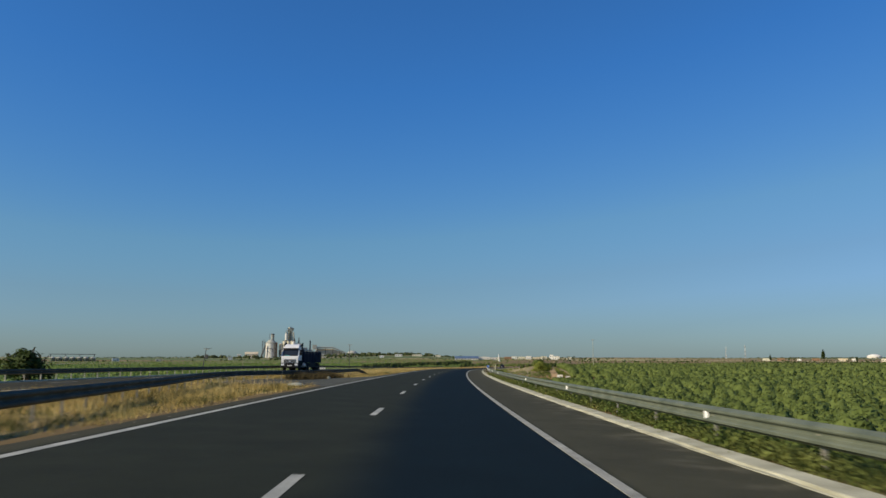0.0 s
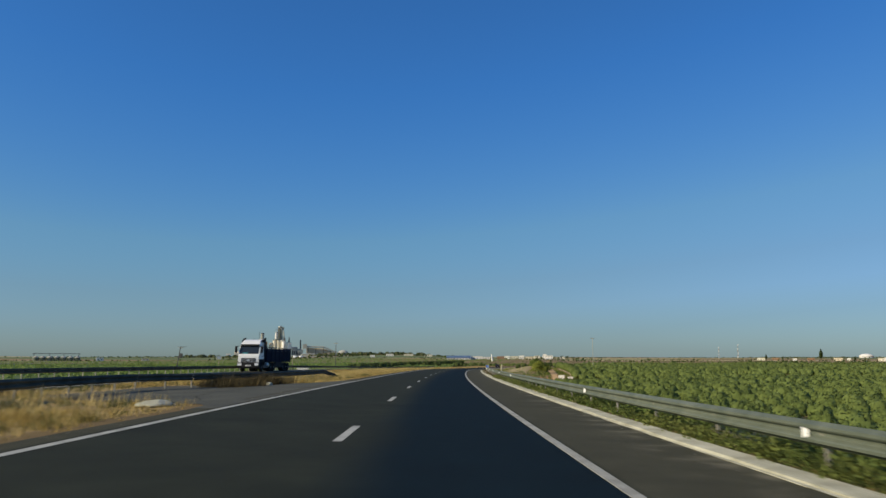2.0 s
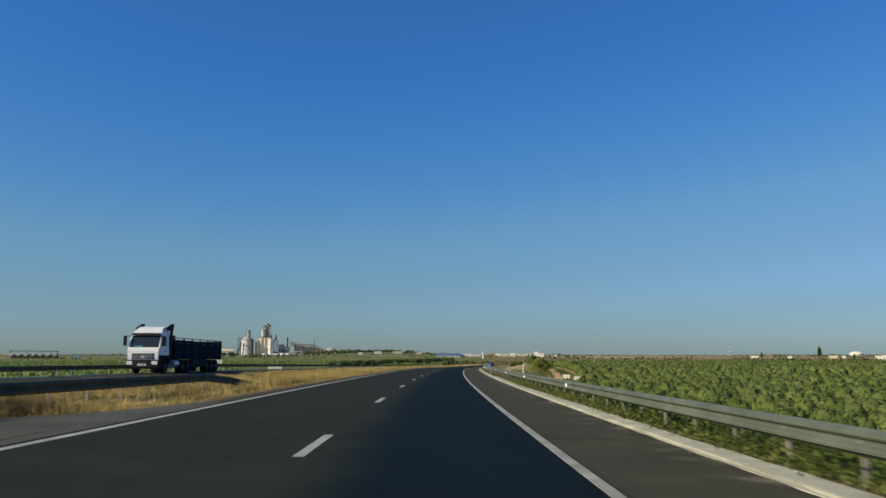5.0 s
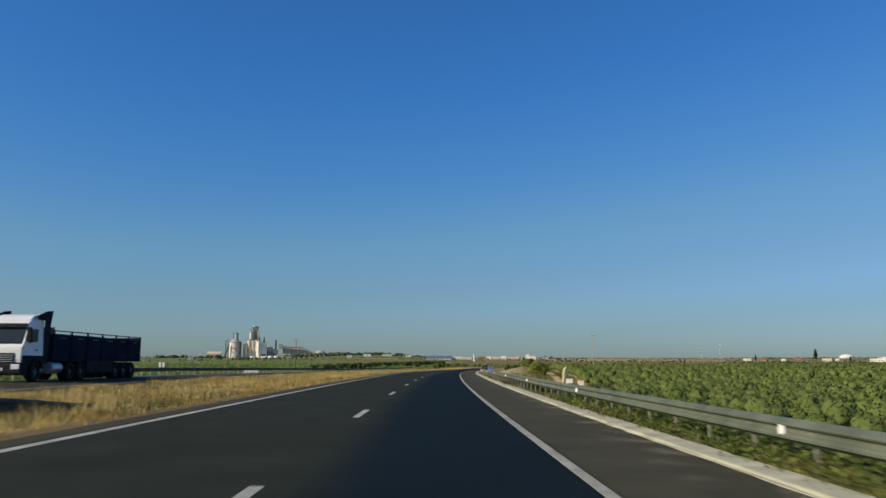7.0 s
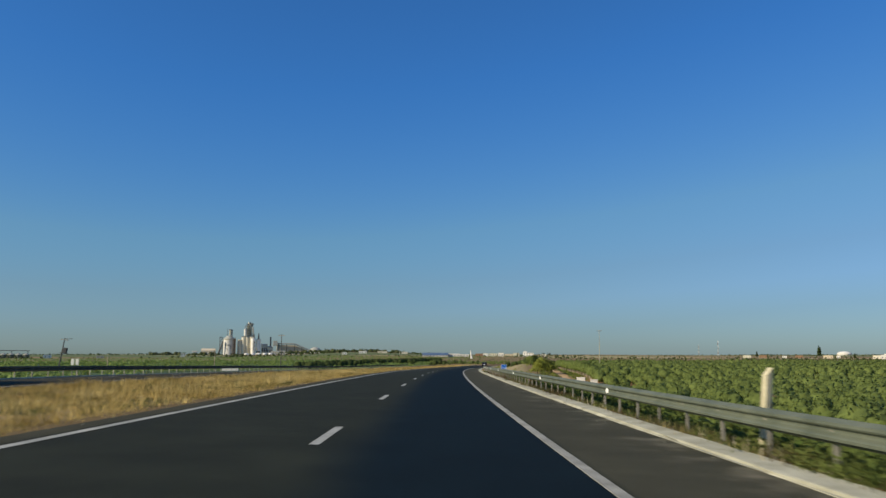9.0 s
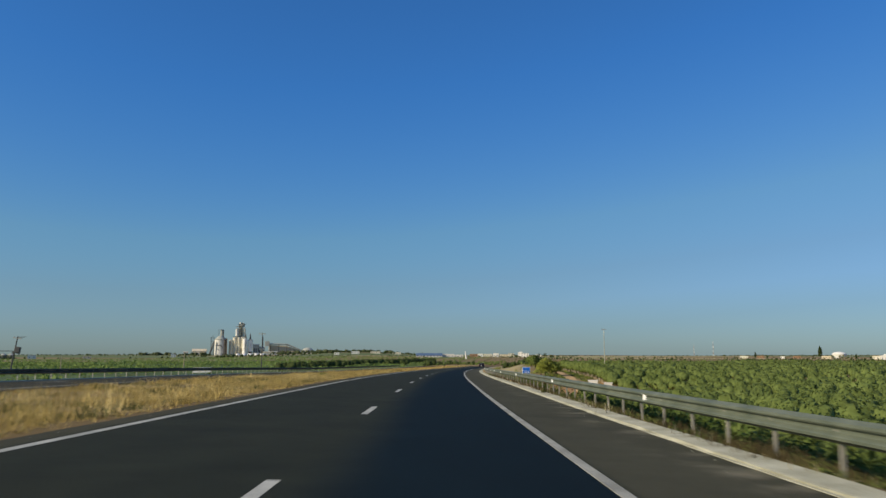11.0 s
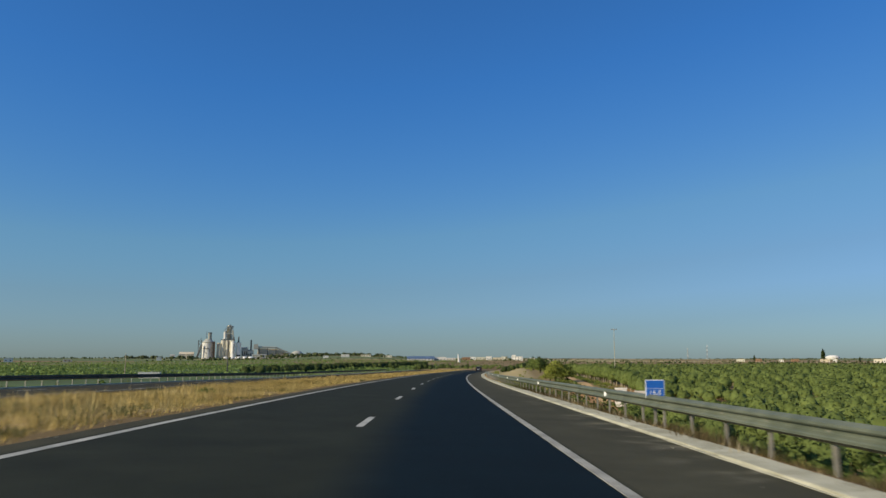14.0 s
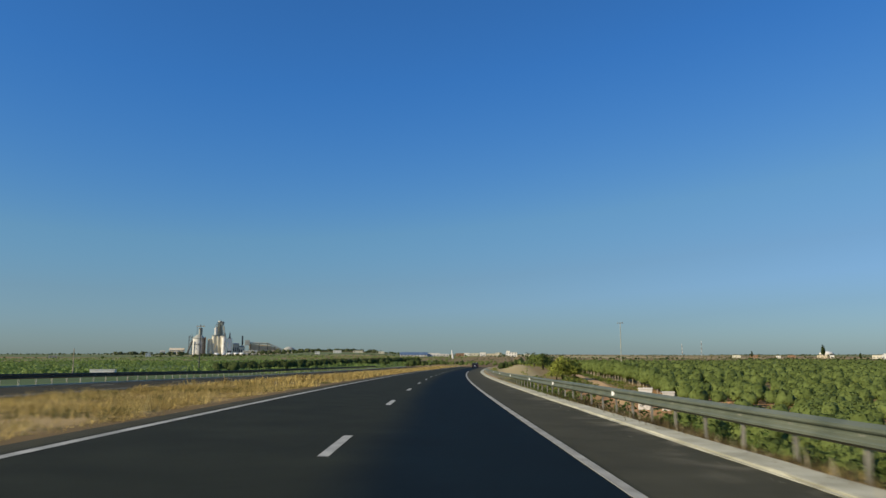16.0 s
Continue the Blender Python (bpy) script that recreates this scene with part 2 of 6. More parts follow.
def part(name, bm, mat, parent, label="", bevel=0.0, smooth=False):
    """One mesh under a thing or a part, in the coordinates of the top thing."""
    if isinstance(bm, bpy.types.Mesh):
        me = bm
    else:
        if bevel:
            bmesh.ops.bevel(bm, geom=bm.edges[:], offset=bevel, segments=2, affect="EDGES", clamp_overlap=True)
        me = bpy.data.meshes.new(name)
        bmesh.ops.recalc_face_normals(bm, faces=bm.faces[:])
        if smooth:
            for f in bm.faces:
                f.smooth = True
        bm.to_mesh(me)
        bm.free()
        me.materials.append(mat)
    ob = new(name, me)
    ob.parent = parent
    if label:
        tagged(ob, label)
    return ob


def box(x0, x1, y0, y1, z0, z1, bm=None):
    bm = bm or bmesh.new()
    bmesh.ops.create_cube(bm, size=1, matrix=Matrix.LocRotScale(((x0 + x1) / 2, (y0 + y1) / 2, (z0 + z1) / 2), None, (x1 - x0, y1 - y0, z1 - z0)))
    return bm


def tube(p0, p1, r0, r1=None, seg=16, bm=None):
    """A tapered round bar from p0 to p1."""
    bm = bm or bmesh.new()
    p0, p1 = Vector(p0), Vector(p1)
    d = p1 - p0
    bmesh.ops.create_cone(bm, cap_ends=True, segments=seg, radius1=r0, radius2=r0 if r1 is None else r1, depth=d.length,
                          matrix=Matrix.Translation((p0 + p1) / 2) @ d.to_track_quat("Z", "Y").to_matrix().to_4x4())
    return bm


def prism(profile, x0, x1, bm=None):
    """A (y, z) outline pushed from x0 to x1."""
    bm = bm or bmesh.new()
    a = [bm.verts.new((x0, y, z)) for y, z in profile]
    b = [bm.verts.new((x1, y, z)) for y, z in profile]
    bm.faces.new(a)
    bm.faces.new(b[::-1])
    for i in range(len(a)):
        j = (i + 1) % len(a)
        bm.faces.new((a[i], b[i], b[j], a[j]))
    return bm


def plain(name, bm, mat, label, category, kind="", group="", smooth=False):
    """A thing made of one mesh."""
    ob = part(name, bm, mat, None, smooth=smooth)
    return tagged(ob, label, category, group, kind)


# ---- the line of the road: a long bend to the right ----
K0, K1, CROSSFALL = 0.000459, -0.0000274, 0.0219
S_END = 430.0
_s = np.linspace(-120, S_END, 2201)
_th = K0 * _s + K1 * ((_s - 80) ** 2 - 6400) / 160
_x = np.concatenate(([0], np.cumsum((np.sin(_th[1:]) + np.sin(_th[:-1])) / 2 * np.diff(_s))))
_y = np.concatenate(([0], np.cumsum((np.cos(_th[1:]) + np.cos(_th[:-1])) / 2 * np.diff(_s))))
_x, _y = _x - np.interp(0, _s, _x), _y - np.interp(0, _s, _y)


def line(s):
    """Place and heading of the reference line at s metres."""
    s = np.asarray(s, float)
    c = np.clip(s, -120, S_END)
    th = np.interp(c, _s, _th)
    return np.interp(c, _s, _x) + (s - c) * np.sin(th), np.interp(c, _s, _y) + (s - c) * np.cos(th), th


def smoothstep(a, b, v):
    t = np.clip((np.asarray(v, float) - a) / (b - a), 0, 1)
    return t * t * (3 - 2 * t)


def plan(s, a):
    """Place on the plan of a point s metres along and a metres to the right."""
    x, y, th = line(s)
    a = np.asarray(a, float)
    th = th * (1 - smoothstep(60, 400, np.abs(a)))
    return x + a * np.cos(th), y - a * np.sin(th)


SECTION = ((-3000, -1.6), (-60, -1.6), (-29, -1.3), (-25.2, 0.08), (-24.0, 0.12), (-21.5, 0.22), (-15.2, 0.16), (-14.0, 0.10), (-10.5, 0.02), (-7.6, 0.06),
           (-6.4, 0.10), (-6.0, 0.115), (3.95, -0.10), (4.8, -0.13), (5.25, -0.24), (16.4, -4.8), (3000, -4.8))
_sa, _sz = np.array([p[0] for p in SECTION]), np.array([p[1] for p in SECTION])


def wave(x, y, size, seed=0.0):
    return (np.sin(x / size + seed) * np.cos(y / size * 0.83 + 1.7 * seed) + np.sin((x * 0.6 + y * 0.8) / size * 1.9 + 2.3 + seed) * 0.5) / 1.5


def dip(s):
    """How far the carriageway sinks towards the end of the bend."""
    return np.interp(s, (150, 165, 180, 245, 335, 420), (0, 0.04, 0.10, 0.42, 0.80, 0.85))


def height(s, a):
    """Height of the ground; on the carriageway it is the road's surface."""
    s, a = np.broadcast_arrays(np.asarray(s, float), np.asarray(a, float))
    z = np.interp(a, _sa, _sz)
    right = smoothstep(5.9, 16.4, a)
    z = z + right * (2.0 * smoothstep(245, 300, s) + 2.2 * smoothstep(280, 380, s) * (1 - smoothstep(18, 34, a)))
    z = z - np.interp(s, (118, 140, 185, 245, 335, 420), (0, 0.05, 0.32, 0.78, 1.05, 1.05)) * (1 - smoothstep(-15.4, -10.5, a)) * smoothstep(-42, -26, a)
    z = z - dip(s) * smoothstep(-15.4, -10.5, a) * (1 - right)
    x, y = plan(s, a)
    r = np.hypot(x, y - 70)
    far = np.maximum(0, r - 180)
    west = 1 - smoothstep(-0.30, -0.08, x / np.maximum(r, 1))
    z = z + far * (0.0078 - 0.0033 * west) * np.maximum(smoothstep(9, 60, np.abs(a + 4)), smoothstep(560, 1100, s)) * smoothstep(0, 200, far)
    z = z + 9.0 * np.exp(-((x / np.maximum(r, 1) + 0.045) / 0.075) ** 2) * smoothstep(900, 1900, r)
    z = z + 5.0 * west * smoothstep(1450, 1950, r) + np.maximum(0, r - 2300) * 0.0014
    z = z - 0.7 * np.exp(-((s - 256) / 17.0) ** 4 - ((a - 24.5) / 6.5) ** 4)
    off = smoothstep(14, 40, np.abs(a + 6))
    return z + off * (wave(x, y, 23) * 0.12 + smoothstep(300, 1500, r) * wave(x, y, 260, 1.3) * 2.5)


def spot(s, a):
    x, y = plan(s, a)
    return Vector((float(x), float(y), float(height(s, a))))


def from_world(x, y):
    """s and a of a place on the plan."""
    s, a = y, 0.0
    for _ in range(30):
        px, py = plan(s, a)
        s, a = s + (y - float(py)), a + (x - float(px))
    return s, a


def on_ground(x, y, turn=0.0, lift=0.0):
    s, a = from_world(x, y)
    return pose(x, y, float(height(s, a)) + lift, 0, 0, turn)


def strip(name, s0, s1, step, offsets, mat, lift=0.0, uv=True):
    """A sheet along the road through the given offsets."""
    ss = np.linspace(s0, s1, int((s1 - s0) / step) + 1)
    aa = np.asarray(offsets, float)
    S, A = np.meshgrid(ss, aa, indexing="ij")
    X, Y = plan(S, A)
    Z = height(S, A) + lift
    n, k = S.shape
    i = np.arange(n - 1)[:, None] * k + np.arange(k - 1)[None]
    f = np.stack((i, i + 1, i + k + 1, i + k), -1).reshape(-1, 4)
    return mesh_np(name, np.stack((X, Y, Z), -1).reshape(-1, 3), f, mat, np.stack((A, S), -1).reshape(-1, 2))


def solid_along(name, path, profile, mat, step=2.0, ragged=0.0, widen=None):
    """A closed (offset, height) outline swept along the road between two stations; heights are above the surface there."""
    s0, s1 = path
    ss = np.linspace(s0, s1, max(2, int((s1 - s0) / step) + 1))
    k = len(profile)
    V = []
    rag = np.random.default_rng(17)
    for a, dz in profile:
        jit = rag.normal(0, ragged, len(ss)) + ragged * np.sin(ss * 0.9) * 0.6
        off = np.full_like(ss, a) + (widen(ss) * (1.0 if a > 4.2 else 0.4) if widen else 0.0)
        X, Y = plan(ss, off + jit)
        V.append(np.stack((X, Y, height(ss, off) + dz), -1))
    V = np.stack(V, 1)
    n = len(ss)
    i = np.arange(n - 1)[:, None] * k
    j = np.arange(k)[None]
    f = np.stack((i + j, i + (j + 1) % k, i + k + (j + 1) % k, i + k + j), -1).reshape(-1, 4)
    return mesh_np(name, V.reshape(-1, 3), f, mat)


# ---- ground ----
def ground_material():
    """Bare earth, dry grass and fields, told apart by where they lie beside the road."""
    m = material("earth_and_fields", (0.20, 0.14, 0.05), (0.36, 0.255, 0.10), 0.25, 0.95, bump=0.5, bump_scale=6, fine=5)
    nt = m.node_tree
    n, l = nt.nodes, nt.links
    p = n["Principled BSDF"]
    src = p.inputs["Base Color"].links[0].from_socket
    uv = n.new("ShaderNodeUVMap")
    uv.uv_map = "road"
    sep = n.new("ShaderNodeSeparateXYZ")
    l.new(uv.outputs[0], sep.inputs[0])
    geo = n["Geometry"]

    def band(lo, hi, lo2=None, hi2=None):
        a = n.new("ShaderNodeMapRange")
        a.inputs["From Min"].default_value, a.inputs["From Max"].default_value = lo, hi
        l.new(sep.outputs["X"], a.inputs["Value"])
        return a.outputs[0]

    def mixin(prev, fac, col):
        x = n.new("ShaderNodeMix")
        x.data_type = "RGBA"
        l.new(fac, x.inputs["Factor"])
        l.new(prev, x.inputs["A"])
        if isinstance(col, tuple):
            x.inputs["B"].default_value = (*col, 1)
        else:
            l.new(col, x.inputs["B"])
        return x.outputs["Result"]

    def fields(cols, scale):
        v = n.new("ShaderNodeTexVoronoi")
        v.inputs["Scale"].default_value = scale
        st = n.new("ShaderNodeMapping")
        st.inputs["Scale"].default_value = (0.35, 1.0, 1.0)
        l.new(geo.outputs["Position"], st.inputs["Vector"])
        l.new(st.outputs[0], v.inputs["Vector"])
        r = n.new("ShaderNodeValToRGB")
        r.color_ramp.interpolation = "CONSTANT"
        while len(r.color_ramp.elements) < len(cols):
            r.color_ramp.elements.new(0.5)
        for i, c in enumerate(cols):
            r.color_ramp.elements[i].position, r.color_ramp.elements[i].color = i / len(cols), (*c, 1)
        s2 = n.new("ShaderNodeSeparateColor")
        l.new(v.outputs["Color"], s2.inputs[0])
        l.new(s2.outputs[0], r.inputs[0])
        nz = n.new("ShaderNodeTexNoise")
        nz.inputs["Scale"].default_value, nz.inputs["Detail"].default_value = 0.12, 8
        l.new(geo.outputs["Position"], nz.inputs["Vector"])
        h = n.new("ShaderNodeHueSaturation")
        k = n.new("ShaderNodeMapRange")
        k.inputs["To Min"].default_value, k.inputs["To Max"].default_value = 0.5, 1.5
        l.new(nz.outputs["Fac"], k.inputs["Value"])
        l.new(k.outputs[0], h.inputs["Value"])
        l.new(r.outputs[0], h.inputs["Color"])
        return h.outputs[0]

    near_left = fields(((0.075, 0.115, 0.03), (0.09, 0.13, 0.035), (0.065, 0.10, 0.026)), 0.02)
    far_cols = fields(((0.30, 0.23, 0.095), (0.11, 0.14, 0.045), (0.22, 0.155, 0.065), (0.09, 0.125, 0.035), (0.38, 0.31, 0.14), (0.17, 0.17, 0.06)), 0.0024)
    dist = n.new("ShaderNodeVectorMath")
    dist.operation = "DISTANCE"
    dist.inputs[1].default_value = (0, 70, 0)
    l.new(geo.outputs["Position"], dist.inputs[0])
    far = n.new("ShaderNodeMapRange")
    far.inputs["From Min"].default_value, far.inputs["From Max"].default_value = 560, 640
    l.new(dist.outputs["Value"], far.inputs["Value"])
    c = mixin(src, band(-25.5, -26.5), near_left)
    c = mixin(c, band(-7.0, -6.5), (0.15, 0.098, 0.030))
    c = mixin(c, band(5.6, 9.0), (0.17, 0.115, 0.024))
    bare = n.new("ShaderNodeMapRange")
    bare.inputs["From Min"].default_value, bare.inputs["From Max"].default_value = 150, 200
    l.new(sep.outputs["Y"], bare.inputs["Value"])
    both = n.new("ShaderNodeMath")
    both.operation = "MULTIPLY"
    l.new(bare.outputs[0], both.inputs[0])
    l.new(band(4.4, 4.8), both.inputs[1])
    c = mixin(c, both.outputs[0], (0.37, 0.295, 0.135))
    c = mixin(c, band(15.0, 17.0), (0.24, 0.175, 0.068))

    def along(lo, hi):
        a = n.new("ShaderNodeMapRange")
        a.inputs["From Min"].default_value, a.inputs["From Max"].default_value = lo, hi
        l.new(sep.outputs["Y"], a.inputs["Value"])
        return a.outputs[0]

    def times(u, v):
        m_ = n.new("ShaderNodeMath")
        m_.operation = "MULTIPLY"
        l.new(u, m_.inputs[0])
        l.new(v, m_.inputs[1])
        return m_.outputs[0]

    c = mixin(c, times(times(along(139, 147), along(182, 174)), times(band(4.5, 5.0), band(19.0, 15.0))), (0.36, 0.205, 0.085))
    pit = n.new("ShaderNodeVectorMath")
    pit.operation = "DISTANCE"
    pit.inputs[1].default_value = (40.0, 250, -5)
    l.new(geo.outputs["Position"], pit.inputs[0])
    dug = n.new("ShaderNodeMapRange")
    dug.inputs["From Min"].default_value, dug.inputs["From Max"].default_value = 36, 26
    l.new(pit.outputs["Value"], dug.inputs["Value"])
    c = mixin(c, dug.outputs[0], (0.36, 0.205, 0.085))
    c = mixin(c, far.outputs[0], far_cols)
    l.new(c, p.inputs["Base Color"])
    return m


def build_ground():
    s = np.concatenate((np.linspace(-400, -60, 12)[:-1], np.linspace(-60, 460, 174), np.linspace(480, 1000, 20), np.geomspace(1050, 4600, 22)))
    a = np.concatenate((-np.geomspace(4300, 70, 36), np.linspace(-60, -32, 8), [-31, -29, -27, -25.2, -24.6, -24.0, -21.5, -15.2, -14, -12, -10.5, -9, -7.6, -6.8, -6.4, -6.05],
                        [3.9, 4.2, 4.8, 5.25, 7.5, 10, 12, 14.5, 16.4, 20, 23, 26, 30, 34, 38, 44, 50, 56], np.geomspace(70, 4300, 36)))
    S, A = np.meshgrid(s, a, indexing="ij")
    X, Y = plan(S, A)
    Z = height(S, A)
    Z = np.where((A > -6.2) & (A < 4.4), Z - 0.02, Z)
    Z = np.where((A >= -24.3) & (A <= -15.2), Z - 0.03, Z)
    n, k = S.shape
    i = np.arange(n - 1)[:, None] * k + np.arange(k - 1)[None]
    f = np.stack((i, i + 1, i + k + 1, i + k), -1).reshape(-1, 4)
    me = mesh_np("ground", np.stack((X, Y, Z), -1).reshape(-1, 3), f, ground_material(), np.stack((A, S), -1).reshape(-1, 2), smooth=True)
    tagged(new("ground", me), "dry earth, farmland and far fields under the road", "ground", kind="structure")


build_ground()

# ---- carriageways ----
road = tagged(new("road", strip("road", -60, 420, 2, (-6.0, -5.0, -3.5, -1.6, 0, 1.89, 3.0, 4.1, 4.3), M["asphalt"])),
              "grey asphalt carriageway with one darker bluish lane", "road", kind="structure")
opposite = tagged(new("opposite_road", strip("opposite_road", -60, 420, 2, (-23.9, -21.5, -19, -17, -15.3), M["old_asphalt"], 0.004)),
                  "worn grey asphalt carriageway beyond the dry median", "road", kind="structure")


def build_lay_by():
    """Paved bay in the median, its far edge following the rail behind it."""
    ss = np.linspace(40, 70, 34)
    out = -6.0 - 7.2 * smoothstep(41, 47.5, ss) * (1 - smoothstep(57, 70, ss))
    V, F, U = [], [], []
    for i, (s, o) in enumerate(zip(ss, out)):
        for j in range(7):
            a = -5.5 + (o - 0.05 + 5.5) * j / 6
            x, y = plan(s, a)
            V.append((x, y, float(height(s, a)) + 0.012 + (0.0 if 0 < i < 33 else -0.01)))
            U.append((a - 20, s))
    for i in range(33):
        for j in range(6):
            q = i * 7 + j
            F.append((q, q + 1, q + 8, q + 7))
    tagged(new("lay_by_pavement", mesh_np("lay_by", V, F, M["bay_asphalt"], U)), "dusty paved bay opening off the carriageway into the median", "pavement", kind="structure")


build_lay_by()


def paint_strip(name, s0, s1, a, w, parent, lift=0.005):
    n = max(2, int((s1 - s0) / 2) + 1)
    ss = np.linspace(s0, s1, n)
    V = []
    for s in ss:
        for o in (a - w / 2, a + w / 2):
            x, y = plan(s, o)
            V.append((x, y, float(height(s, o)) + lift))
    F = [(2 * i, 2 * i + 1, 2 * i + 3, 2 * i + 2) for i in range(n - 1)]
    ob = new(name, mesh_np(name, V, F, M["paint"]))
    ob.parent = parent
    return ob


paint_strip("edge_line", -60, 420, -5.35, 0.17, road)
paint_strip("edge_line", -60, 420, -23.2, 0.15, opposite, 0.009)
paint_strip("edge_line", -60, 420, -16.3, 0.15, opposite, 0.009)


def ribbed_line():
    """The right edge line: thermoplastic bars with narrow gaps between them."""
    V, F = [], []
    s = -40.0
    while s < 300:
        L = 0.27 if s < 200 else 4.0
        gap = 0.03 if s < 200 else 0.0
        b = len(V)
        for ds in (0, L):
            for o in (-0.072, 0.072):
                x, y = plan(s + ds, 1.865 + o)
                z = float(height(s + ds, 1.865 + o))
                V += [(x, y, z + 0.002), (x, y, z + 0.010)]
        F += [(b + 1, b + 3, b + 7, b + 5), (b, b + 1, b + 5, b + 4), (b + 2, b + 6, b + 7, b + 3), (b, b + 2, b + 3, b + 1), (b + 4, b + 5, b + 7, b + 6)]
        s += L + gap
    ob = new("ribbed_edge_line", mesh_np("ribbed_edge_line", V, F, M["worn_paint"]))
    ob.parent = road
    tagged(ob, "white ribbed edge line", kind="stuff")


ribbed_line()
DASH0 = 19.806 - 13 * 4
for k in range(36):
    s = DASH0 + 13 * k
    if s < 400:
        paint_strip("lane_dash", s, s + 3, -1.60, 0.15, road)
for k in range(36):
    s = -50 + 13 * k
    if s < 400:
        paint_strip("lane_dash", s, s + 3, -19.8, 0.15, opposite, 0.009)



def crack(points, width, seed):
    """A tarred crack running over the paved bay."""
    r = random.Random(seed)
    V, F = [], []
    for i in range(len(points) - 1):
        (s0, a0), (s1, a1) = points[i], points[i + 1]
        for k in range(6):
            t = k / 6
            s, a = s0 + (s1 - s0) * t + r.uniform(-0.06, 0.06), a0 + (a1 - a0) * t + r.uniform(-0.05, 0.05)
            w = width * r.uniform(0.5, 1.3)
            for o in (-w, w):
                x, y = plan(s + o * 0.3, a + o)
                V.append((float(x), float(y), float(height(s, a)) + 0.017))
    F = [(2 * i, 2 * i + 1, 2 * i + 3, 2 * i + 2) for i in range(len(V) // 2 - 1)]
    ob = new("tar_crack", mesh_np("tar_crack", V, F, M["tar"]))
    ob.parent = bpy.data.objects["lay_by_pavement"]


crack(((44.5, -7.2), (48.0, -8.4), (52.5, -8.9), (58.0, -8.2)), 0.022, 1)
crack(((46.0, -10.6), (49.5, -9.6), (51.0, -7.4), (51.6, -6.2)), 0.018, 2)
crack(((53.0, -11.4), (55.5, -9.3), (60.5, -7.6)), 0.016, 3)


def grit(count, s0, s1, a0, a1, seed, label):
    """Loose chips lying on the asphalt."""
    r = np.random.default_rng(seed)
    S, A = r.uniform(s0, s1, count), a0 + (a1 - a0) * r.random(count) ** 0.5
    X, Y = plan(S, A)
    Z = height(S, A)
    c = np.array([(x, y, z) for x in (-1, 1) for y in (-1, 1) for z in (0, 1)], float)
    size = r.uniform(0.003, 0.008, (count, 1, 1)) * r.uniform(0.6, 1.4, (count, 1, 3))
    V = np.stack((X, Y, Z + 0.002), -1)[:, None] + (c[None] + r.normal(0, 0.25, (count, 8, 3))) * size
    f = np.array(((0, 1, 3, 2), (4, 6, 7, 5), (0, 4, 5, 1), (2, 3, 7, 6), (1, 5, 7, 3)))
    F = (np.arange(count)[:, None, None] * 8 + f[None]).reshape(-1, 4)
    tagged(new("loose_grit", mesh_np("loose_grit", V.reshape(-1, 3), F, M["concrete"])), label, "gravel", kind="stuff")


grit(140, 0, 190, 3.4, 3.9, 3, "pale stone chips swept against the kerb")
grit(160, 0, 190, -5.5, -6.1, 4, "pale stone chips along the verge")

def verge_shift(s):
    """How much the kerb strip broadens along the road."""
    return np.interp(s, (20, 60, 100, 118), (0.0, 0.06, 0.15, 0.20))


kerb = solid_along("kerb", (-50, 420), ((3.925, -0.02), (3.925, 0.008), (3.968, 0.012), (3.972, -0.02), (3.992, -0.02), (3.997, 0.034), (4.03, 0.043), (4.35, 0.06), (4.38, 0.04), (4.38, -0.05)), M["concrete"], step=0.8, ragged=0.012, widen=verge_shift)
tagged(new("kerb", kerb), "pale worn concrete kerb strip beside the shoulder", "kerb", kind="structure")
kerb2 = solid_along("kerb_far", (-50, 420), ((-24.25, -0.05), (-24.25, 0.06), (-24.22, 0.08), (-23.9, 0.07), (-23.87, 0.05), (-23.87, -0.05)), M["concrete"])
tagged(new("kerb_far", kerb2), "pale concrete kerb strip on the far carriageway", "kerb", kind="structure")

# ---- guardrails ----
BEAM = 3.865


def beam_mesh(mat, length=BEAM + 0.06):
    """Double-wave steel beam, rolled from sheet."""
    prof = [(0.000, -0.156), (0.012, -0.152), (0.030, -0.138), (0.080, -0.108), (0.083, -0.072), (0.070, -0.052), (0.022, -0.022), (0.018, 0.0),
            (0.022, 0.022), (0.070, 0.052), (0.083, 0.072), (0.080, 0.108), (0.030, 0.138), (0.012, 0.152), (0.000, 0.156)]
    ring = [(-d, z) for d, z in prof] + [(-d + 0.006, z) for d, z in prof[::-1]]
    V = [(d, y, z) for y in (-length / 2, length / 2) for d, z in ring]
    k = len(ring)
    F = [(i, (i + 1) % k, k + (i + 1) % k, k + i) for i in range(k)]
    h = len(prof)
    for e in (0, k):
        F += [(e + i, e + i + 1, e + k - 2 - i, e + k - 1 - i) for i in range(h - 1)]
    return mesh_np("beam", V, F, mat)


def post_mesh(mat):
    """Rolled channel post with its spacer block."""
    bm = box(0.02, 0.027, -0.026, 0.026, -0.9, 0.10)
    box(0.027, 0.07, -0.026, -0.020, -0.9, 0.10, bm)
    box(0.027, 0.07, 0.020, 0.026, -0.9, 0.10, bm)
    box(-0.02, 0.02, -0.04, 0.04, -0.09, 0.09, bm)
    me = bpy.data.meshes.new("post")
    bm.to_mesh(me)
    bm.free()
    me.materials.append(mat)
    return me


